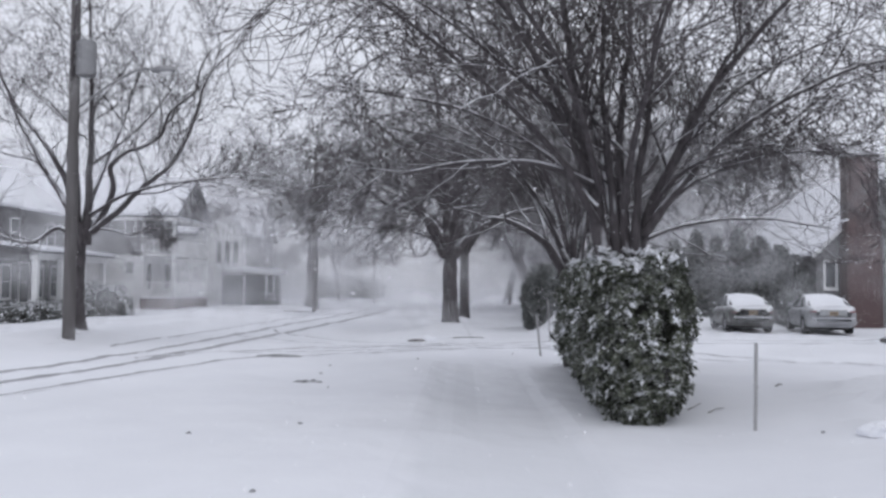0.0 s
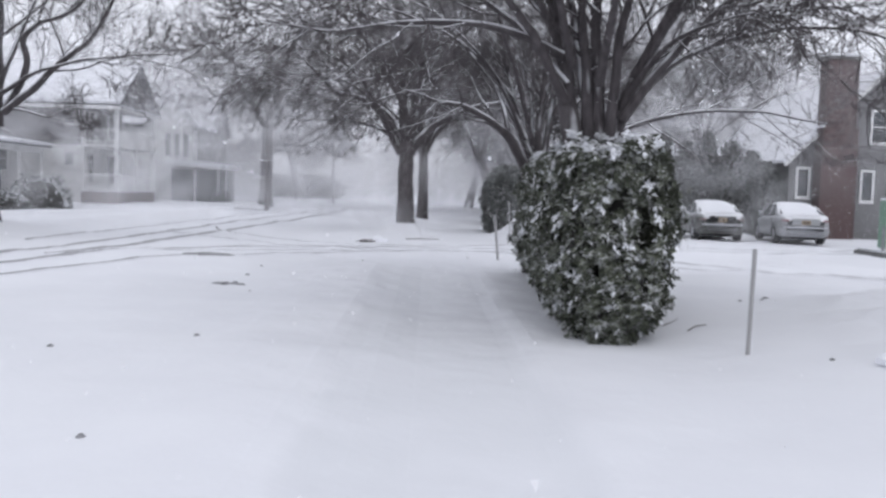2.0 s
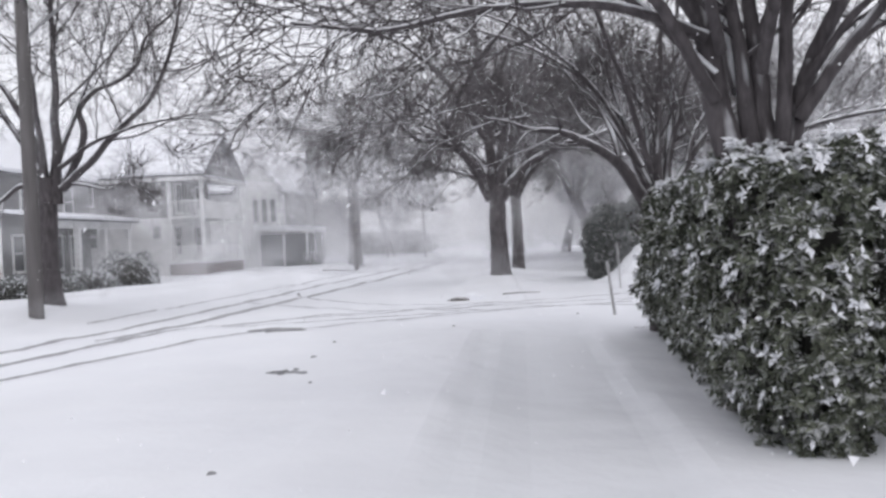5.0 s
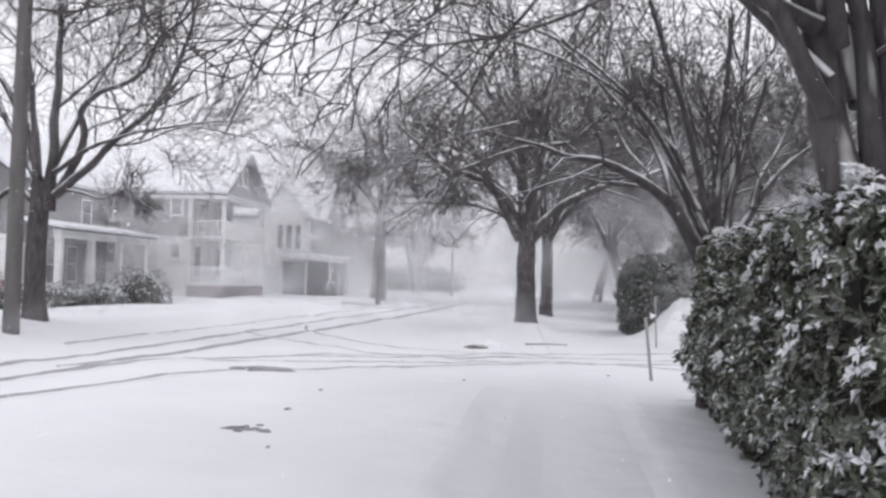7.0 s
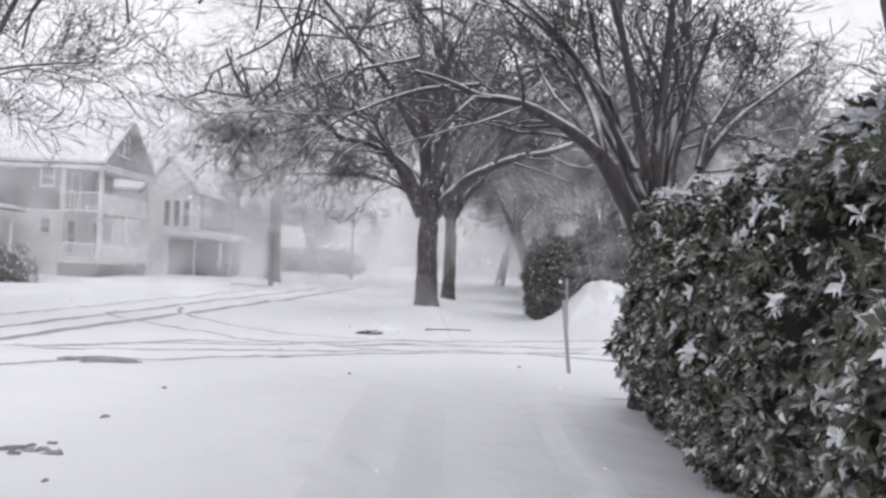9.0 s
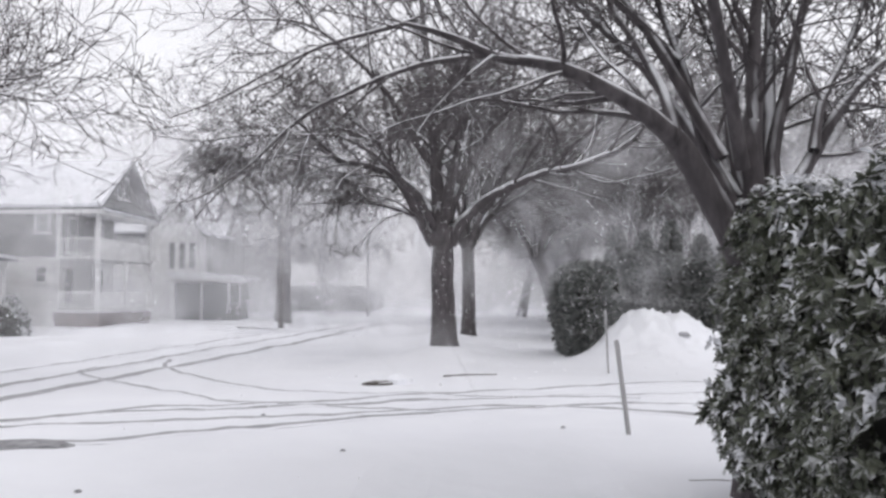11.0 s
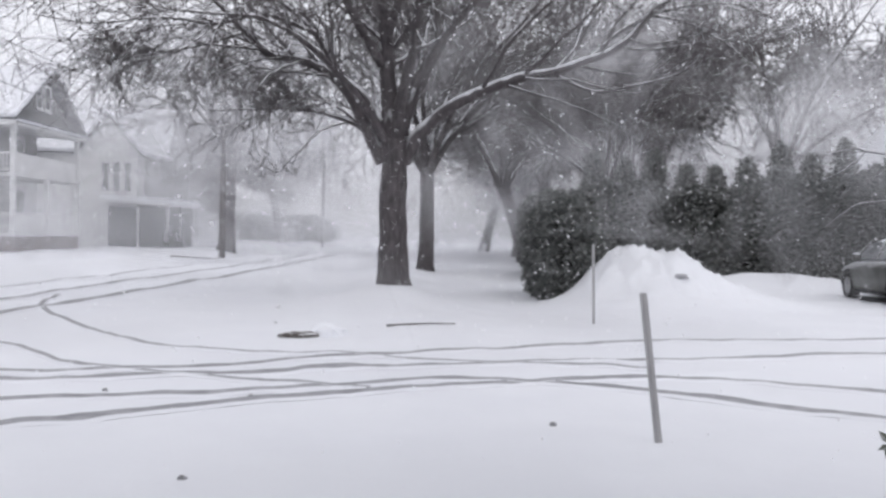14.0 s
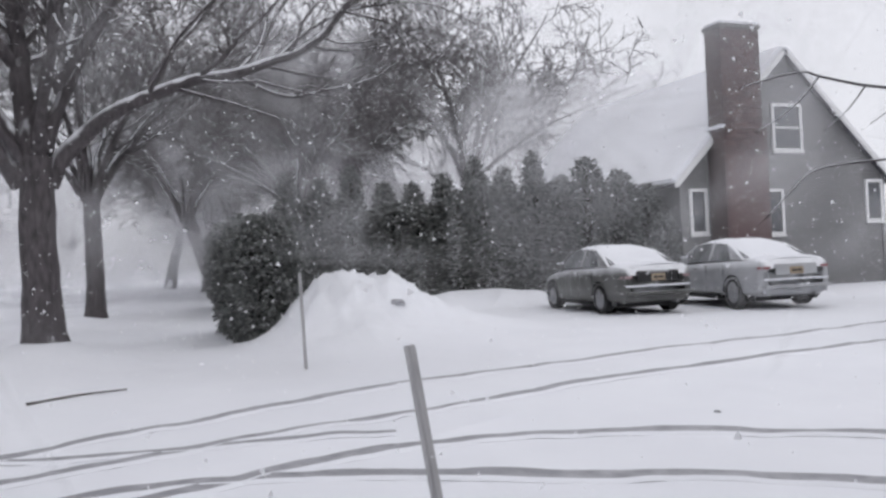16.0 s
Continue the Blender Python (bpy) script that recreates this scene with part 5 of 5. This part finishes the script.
    # snow sheets: roof and rear glass, trunk lid, bonnet
    def sheet(rows, name, lab, thick=0.05):
        verts, faces = [], []
        m = 9
        for y, w, z in rows:
            for j in range(m):
                u = -1 + 2 * j / (m - 1)
                verts.append((u * w, y, z + thick * (1 - abs(u) ** 5) * (0.8 + 0.5 * noise.noise((u * 2, y * 2, seed))) - 0.05 * abs(u) ** 3))
        faces = [(i * m + j, i * m + j + 1, (i + 1) * m + j + 1, (i + 1) * m + j) for i in range(len(rows) - 1) for j in range(m - 1)]
        obj(name, verts, faces, SNOW, car, lab, smooth=True)
    sheet(((-1.74, 0.74, 1.06), (-1.4, 0.70, 1.21), (-1.02, 0.68, 1.375), (-0.55, 0.64, 1.455), (0.1, 0.64, 1.47), (0.5, 0.65, 1.41), (0.58, 0.64, 1.36)), "roof_snow", "snow on roof and rear glass", 0.06)
    sheet(((0.55, 0.6, 1.39), (0.9, 0.68, 1.19), (1.32, 0.72, 0.96)), "windscreen_snow", "snow on the windscreen", 0.04)
    sheet(((-2.24, 0.70, 1.03), (-2.1, 0.77, 1.07), (-1.85, 0.78, 1.085), (-1.66, 0.78, 1.09)), "trunk_snow", "snow on the trunk lid", 0.035)
    sheet(((1.2, 0.76, 0.95), (1.6, 0.74, 0.89), (2.0, 0.66, 0.80), (2.22, 0.55, 0.71)), "bonnet_snow", "snow on the bonnet", 0.04)
    return car


sedan((11.15, 33.0), -6, PAINT_DARK, "dark grey-green sedan under snow, parked in the lot", True, 0.72, 1.0, FROSTED)
sedan((13.75, 31.9), -9, PAINT_SILVER, "silver sedan under snow, parked beside a dark one", False, 0.78, 2.0, REDLAMP)


# ---- street furniture ----
def stake(base, tip, w, d, label):
    b, t = Vector(base), Vector(tip)
    s = thing("stake", (b.x, b.y, b.z), label, "stake", "driveway marker stakes")
    bm = box(-w / 2, w / 2, -d / 2, d / 2, -0.25, (t - b).length, 0.006)
    q = (t - b).to_track_quat("Z", "Y").to_matrix().to_4x4()
    bm.transform(q)
    ob = part("shaft", bm, STAKE, s)
    return s


stake((2.1, 19.62, 0.0), (2.01, 19.78, 1.0), 0.05, 0.035, "weathered flat wooden marker stake leaning out of the snow")
stake((3.09, 27.4, 0.0), (3.02, 27.2, 1.25), 0.04, 0.03, "thin pale marker stake beside a snow heap")
stake((3.47, 8.35, 0.15), (3.49, 8.36, 1.06), 0.038, 0.03, "thin grey metal marker stake in the snow")


def utility_pole(at, tall, rad, label, lamp=True, box_on=True):
    p = thing("utility_pole", (at[0], at[1], height(*at) - 0.1), label, "utility pole", "utility poles")
    verts, faces = [], []
    tube([Vector((0, 0, z)) for z in (0, tall * 0.5, tall)], [rad, rad * 0.88, rad * 0.72], 12, verts, faces)
    obj("shaft", verts, faces, WOODPOLE, p, smooth=True)
    if lamp:
        verts, faces = [], []
        arm = curve_points([(0.1, 0, 6.4), (0.9, 0, 7.0), (1.7, 0, 7.45), (2.2, 0, 7.5)], 6)
        tube(arm, [0.035] * len(arm), 7, verts, faces)
        a = obj("lamp_arm", verts, faces, STEEL, p, smooth=True)
        bm = bmesh.new()
        bmesh.ops.create_uvsphere(bm, u_segments=14, v_segments=8, radius=1, matrix=Matrix.Translation((2.45, 0, 7.47)) @ Matrix.Diagonal((0.36, 0.15, 0.11, 1)))
        part("lamp_head", bm, STEEL, p, "cobra-head street lamp, unlit", True)
        bm = bmesh.new()
        bmesh.ops.create_uvsphere(bm, u_segments=12, v_segments=6, radius=1, matrix=Matrix.Translation((2.52, 0, 7.41)) @ Matrix.Diagonal((0.2, 0.11, 0.1, 1)))
        part("lamp_glass", bm, TRIM, p, "", True)
    if box_on:
        bm = bmesh.new()
        bmesh.ops.create_cone(bm, cap_ends=True, segments=18, radius1=0.27, radius2=0.27, depth=0.95, matrix=Matrix.Translation((0.36, -0.1, 7.75)))
        bmesh.ops.bevel(bm, geom=[e for e in bm.edges if abs(e.verts[0].co.z - e.verts[1].co.z) < 0.01], offset=0.03, segments=2, affect="EDGES")
        tr = part("transformer", bm, STEEL, p, "grey pole transformer")
        for x in (0.26, 0.46):
            part("bushing", box(x - 0.03, x + 0.03, -0.13, -0.07, 8.2, 8.38, 0.012), STEEL, tr)
        part("bracket", box(0.05, 0.2, -0.14, -0.04, 7.6, 7.7), STEEL, tr)
    return p


utility_pole((-10.5, 21.9), 9.9, 0.17, "wooden utility pole with transformer and street lamp arm")
utility_pole((-9.43, 54.3), 10.5, 0.15, "plain wooden utility pole on the far verge", False, False)
utility_pole((-8.6, 84.0), 10.0, 0.14, "thin far utility pole in blowing snow", False, False)


def cable(a, b, sag, rad=0.01):
    a, b = Vector(a), Vector(b)
    pts = [a.lerp(b, t / 16) - Vector((0, 0, sag * 4 * (t / 16) * (1 - t / 16))) for t in range(17)]
    verts, faces = [], []
    tube(pts, [rad] * 17, 5, verts, faces)
    tagged(obj("cable", verts, faces, BLACK), "dark overhead cable between utility poles", "cable", "overhead cables")


for dz, sag in ((9.2, 0.8), (7.3, 1.45), (6.3, 1.5)):
    cable((-10.5, 21.9, dz), (-9.43, 54.3, dz), sag)
    cable((-9.43, 54.3, dz), (-8.6, 84, dz - 0.3), 0.7)
cable((-9.43, 54.3, 7.6), (-16.8, 52.0, 6.6), 0.3)


def kiosk():
    k = thing("charging_kiosk", (14.05, 25.3, 0.1), "green and white kiosk cabinet with pale frame on a kerbed island", "kiosk", turn=6)
    k.scale = (0.78, 0.9, 1.0)
    part("cabinet", box(-0.36, 0.36, -0.2, 0.42, 0.12, 1.5, 0.03), GREEN, k)
    part("front_panel", box(-0.2, 0.3, -0.225, -0.2, 0.72, 1.4, 0.01), GREEN, k, "light green front panel")
    part("display", box(-0.24, 0.0, -0.245, -0.225, 0.92, 1.3, 0.01), BLACK, k, "dark display shape")
    part("lower_panel", box(-0.3, 0.3, -0.225, -0.2, 0.18, 0.68, 0.01), CONCRETE, k, "pale lower panel")
    for x in (-0.42, 0.42):
        part("frame_post", box(x - 0.04, x + 0.04, -0.24, -0.14, 0.05, 1.52, 0.01), TRIM, k)
    part("frame_head", box(-0.46, 0.46, -0.24, -0.14, 1.46, 1.54, 0.01), TRIM, k)
    part("top_snow", box(-0.36, 0.36, -0.14, 0.42, 1.5, 1.57, 0.03), SNOW, k)
    part("guard_post", box(-0.62, -0.54, -0.2, -0.12, 0.0, 0.75, 0.02), STEEL, k)


kiosk()
isl = thing("kerb_island", (14.05, 24.4, 0), "low dark concrete island edged with snow", "kerb", turn=-4)
part("kerb", box(-0.75, 1.5, -0.5, 2.0, -0.1, 0.1, 0.03), CONCRETE, isl)
part("kerb_snow", box(-0.7, 1.45, -0.42, 1.95, 0.1, 0.16, 0.03), SNOW, isl)
lp = thing("lamp_post", (14.92, 25.3, 0.1), "pale square lamp post on a dark concrete block", "lamp post")
part("footing", box(-0.32, 0.5, -0.4, 0.4, -0.05, 0.72, 0.03), CONCRETE, lp, "dark concrete footing")
part("footing_snow", box(-0.29, 0.47, -0.37, 0.37, 0.72, 0.78, 0.02), SNOW, lp)
part("base_plate", box(-0.2, 0.2, -0.2, 0.2, 0.78, 0.86, 0.02), TRIM, lp)
part("shaft", box(-0.09, 0.09, -0.09, 0.09, 0.86, 8.5, 0.015), TRIM, lp)
part("lamp_head", box(-0.7, 0.1, -0.16, 0.16, 8.5, 8.66, 0.03), STEEL, lp)


def lump(at, a, b, h, material, label, name="snow_lump", turn=0.0, seed=0):
    """A ragged lump of icy snow or slush lying on the surface."""
    t = new(name)
    t.matrix_world = pose(at[0], at[1], height(*at), 0, 0, turn)
    bm = bmesh.new()
    bmesh.ops.create_icosphere(bm, subdivisions=3, radius=1.0)
    for v in bm.verts:
        k = 1 + 0.35 * noise.noise(v.co * 1.7 + Vector((seed, 0, 0))) + 0.15 * noise.noise(v.co * 5 + Vector((0, seed, 0)))
        v.co = Vector((v.co.x * a * k, v.co.y * b * k, max(v.co.z, -0.15) * h * k))
    part("lump", bm, material, t)
    return tagged(t, label, "snow lump")


lump((-4.1, 18.7), 0.55, 0.27, 0.045, DIRTY, "dark patch of bare wet slush in the road", "slush_patch", 0, 1)
lump((-1.22, 25.1), 0.3, 0.1, 0.085, STICKWOOD, "dark chunk of dirty ice topped with snow", "ice_chunk", 8, 3)
lump((-0.9, 25.3), 0.26, 0.14, 0.15, SNOW, "loose chunk of snow beside dirty ice", "snow_lump", 8, 4)
lump((5.2, 30.05), 0.16, 0.1, 0.07, SLUSH, "grey lump of ice stuck in the snow heap", "ice_chunk", -30, 6)
lump((4.4, 7.4), 0.2, 0.14, 0.12, SNOW, "clod of snow thrown on the lawn", "snow_lump", 0, 7)
lump((8.5, 14.8), 0.26, 0.2, 0.2, SNOW, "clod of snow thrown on the lawn", "snow_lump", 0, 8)
lump((-9.9, 52.0), 0.8, 0.4, 0.15, SNOW, "ridge of ploughed snow by the far kerb", "snow_lump", 0, 9)
for i in range(26):
    x, y = rng.uniform(-3.5, 5.5), rng.uniform(3.5, 27)
    if 1.6 < x < 3.8 or -0.3 < x < 1.2:
        continue
    lump((x, y), rng.uniform(0.02, 0.05), rng.uniform(0.015, 0.03), 0.02, DIRTY, "small dark crumb of leaf litter on snow", "leaf_scrap", rng.uniform(0, 180), i)


def fallen_stick(a, b, rad, bend):
    a, b = Vector((*a, height(*a) + rad)), Vector((*b, height(*b) + rad))
    s = thing("fallen_branch", (a.x, a.y, a.z), "thin fallen branch half buried in snow", "branch")
    m = a.lerp(b, 0.5) + Vector((0, bend, 0.01))
    verts, faces = [], []
    pts = [p - a for p in curve_points([a, m, b], 5)]
    tube(pts, [rad * (1 - 0.05 * i) for i in range(len(pts))], 6, verts, faces)
    obj("stem", verts, faces, STICKWOOD, s, smooth=True)


fallen_stick((-0.1, 26.15), (0.88, 26.85), 0.02, 0.05)
fallen_stick((-10.5, 50.0), (-8.9, 51.4), 0.03, 0.1)
fallen_stick((2.75, 16.9), (2.15, 17.25), 0.006, 0.13)
fallen_stick((3.35, 9.75), (3.6, 9.95), 0.01, 0.05)
fallen_stick((3.2, 10.2), (3.45, 10.5), 0.008, -0.04)


def broken_patch(at, spread, count, label, seed):
    """A scatter of thawed scraps that lie together as one patch."""
    r = random.Random(seed)
    t = thing("slush_patch", (at[0], at[1], height(*at)), label, "slush patch")
    for i in range(count):
        bm = bmesh.new()
        bmesh.ops.create_icosphere(bm, subdivisions=2, radius=1.0)
        a, b = r.uniform(0.03, 0.08), r.uniform(0.02, 0.04)
        x, y = r.gauss(0, spread[0]), r.gauss(0, spread[1])
        for v in bm.verts:
            k = 1 + 0.5 * noise.noise(v.co * 2 + Vector((i, seed, 0)))
            v.co = Vector((x + v.co.x * a * k, y + v.co.y * b * k, max(v.co.z, -0.1) * 0.022 * k))
        part("scrap", bm, DIRTY, t)


broken_patch((-2.5, 13.75), (0.15, 0.08), 14, "small broken patch of grey slush", 4)


# ---- bricks, laid one by one ----
def brick_face(parent, x0, x1, z0, z1, y, outward, material, limit):
    """Running-bond bricks on a vertical face; alike bricks share one mesh."""
    bw, bh, gap = 0.215, 0.065, 0.012
    bm = box(-bw / 2, bw / 2, -0.02, 0.02, -bh / 2, bh / 2)
    first = part("brick", bm, material, parent)
    data = first.data
    made, row, z = 0, 0, z0 + bh / 2
    verts, faces = [], []
    while z + bh / 2 < z1:
        x = x0 + bw / 2 + (bw / 2 if row % 2 else 0)
        while x + bw / 2 <= x1 + 0.001:
            jit = rng.uniform(-0.004, 0.004)
            if made == 0:
                first.location = (x, y + jit, z)
            elif made < limit:
                b = new("brick", data)
                b.parent, b.location = parent, (x, y + jit, z)
            else:
                q = len(verts)
                for dy in (-0.02, 0.02):
                    verts += [(x - bw / 2, y + dy + jit, z - bh / 2), (x + bw / 2, y + dy + jit, z - bh / 2), (x + bw / 2, y + dy + jit, z + bh / 2), (x - bw / 2, y + dy + jit, z + bh / 2)]
                faces += [(q, q + 1, q + 2, q + 3), (q, q + 4, q + 5, q + 1), (q + 3, q + 2, q + 6, q + 7), (q, q + 3, q + 7, q + 4), (q + 1, q + 5, q + 6, q + 2)]
            made += 1
            x += bw + gap
        row += 1
        z += bh + gap
    if verts:
        tagged(obj("brickwork", verts, faces, material, parent), kind="stuff")


brick_face(chimney, 0.94, 2.42, 0.0, 4.5, -0.725, -1, BRICK, 290)
brick_face(chimney, 1.0, 2.32, 4.5, 7.25, -0.685, -1, BRICK, 0 + 1)


# ---- falling snow ----
def tilted(r, n):
    """Two unit directions at right angles for each of n scraps."""
    a = r.normal(size=(n, 3))
    a /= np.linalg.norm(a, axis=1, keepdims=True)
    b = np.cross(a, r.normal(size=(n, 3)))
    return a, b / np.linalg.norm(b, axis=1, keepdims=True)


def snow_mesh(name, v, sides, material, label):
    me = bpy.data.meshes.new(name)
    n = len(v)
    me.vertices.add(n)
    me.vertices.foreach_set("co", v.astype(np.float32).ravel())
    me.loops.add(n)
    me.loops.foreach_set("vertex_index", np.arange(n, dtype=np.int32))
    me.polygons.add(n // sides)
    me.polygons.foreach_set("loop_start", np.arange(0, n, sides, dtype=np.int32))
    me.update(calc_edges=True)
    me.materials.append(material)
    tagged(new(name, me), label, "snowflakes", kind="stuff")
    return me


def falling_snow():
    """Flakes in the air, each a small tilted scrap."""
    r = np.random.default_rng(5)
    out = []
    for n, lo, hi, size in FLAKES:
        c = r.uniform(lo, hi, (n, 3))
        a, b = tilted(r, n)
        s = size * r.uniform(0.6, 1.3, (n, 1))
        out.append(np.stack([c + a * s, c - a * s * 0.5 + b * s * 0.87, c - a * s * 0.5 - b * s * 0.87], 1).reshape(-1, 3))
    snow_mesh("falling_snow", np.concatenate(out), 3, FLAKE, "white snowflakes blowing in the air")


def snow_haze(puffs, material, thickness, label, seed):
    """Haze made of soft-edged, half-clear quads, thicker the farther down the street."""
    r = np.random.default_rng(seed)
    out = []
    for per_metre, lo, hi, size in puffs:
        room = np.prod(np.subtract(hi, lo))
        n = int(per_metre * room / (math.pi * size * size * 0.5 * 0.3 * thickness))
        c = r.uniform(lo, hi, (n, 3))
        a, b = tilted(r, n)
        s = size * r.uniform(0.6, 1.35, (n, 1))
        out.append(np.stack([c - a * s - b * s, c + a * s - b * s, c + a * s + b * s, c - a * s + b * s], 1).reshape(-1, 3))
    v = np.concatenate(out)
    me = snow_mesh("snow_haze", v, 4, material, label)
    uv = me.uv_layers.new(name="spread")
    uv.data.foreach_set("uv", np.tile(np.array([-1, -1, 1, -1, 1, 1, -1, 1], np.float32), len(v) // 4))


FLAKES = (
    (900, (-6, 1, 0.3), (9, 22, 6), 0.007),
    (9000, (-9, 0, 0.2), (12, 20, 7), 0.007),
    (1500, (-4, 20.5, 0.3), (14, 29, 5), 0.015),
    (20000, (-8, 18, 0.2), (22, 33, 9), 0.011),
)
# haze: share of the view lost in each metre, the room that it fills, and the size of a quad
HAZE_PUFFS = (
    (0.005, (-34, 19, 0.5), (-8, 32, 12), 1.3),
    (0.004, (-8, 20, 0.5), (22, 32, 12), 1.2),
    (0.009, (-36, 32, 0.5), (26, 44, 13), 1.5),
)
FAR_HAZE_PUFFS = (
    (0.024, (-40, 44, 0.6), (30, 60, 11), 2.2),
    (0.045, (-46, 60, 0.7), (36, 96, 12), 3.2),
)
falling_snow()
snow_haze(HAZE_PUFFS, PUFF, 0.09, "thin pale half-clear sheets added as snow haze across the street", 6)
snow_haze(FAR_HAZE_PUFFS, DENSE_PUFF, 0.2, "thick pale half-clear sheets added as snow haze far down the street", 7)
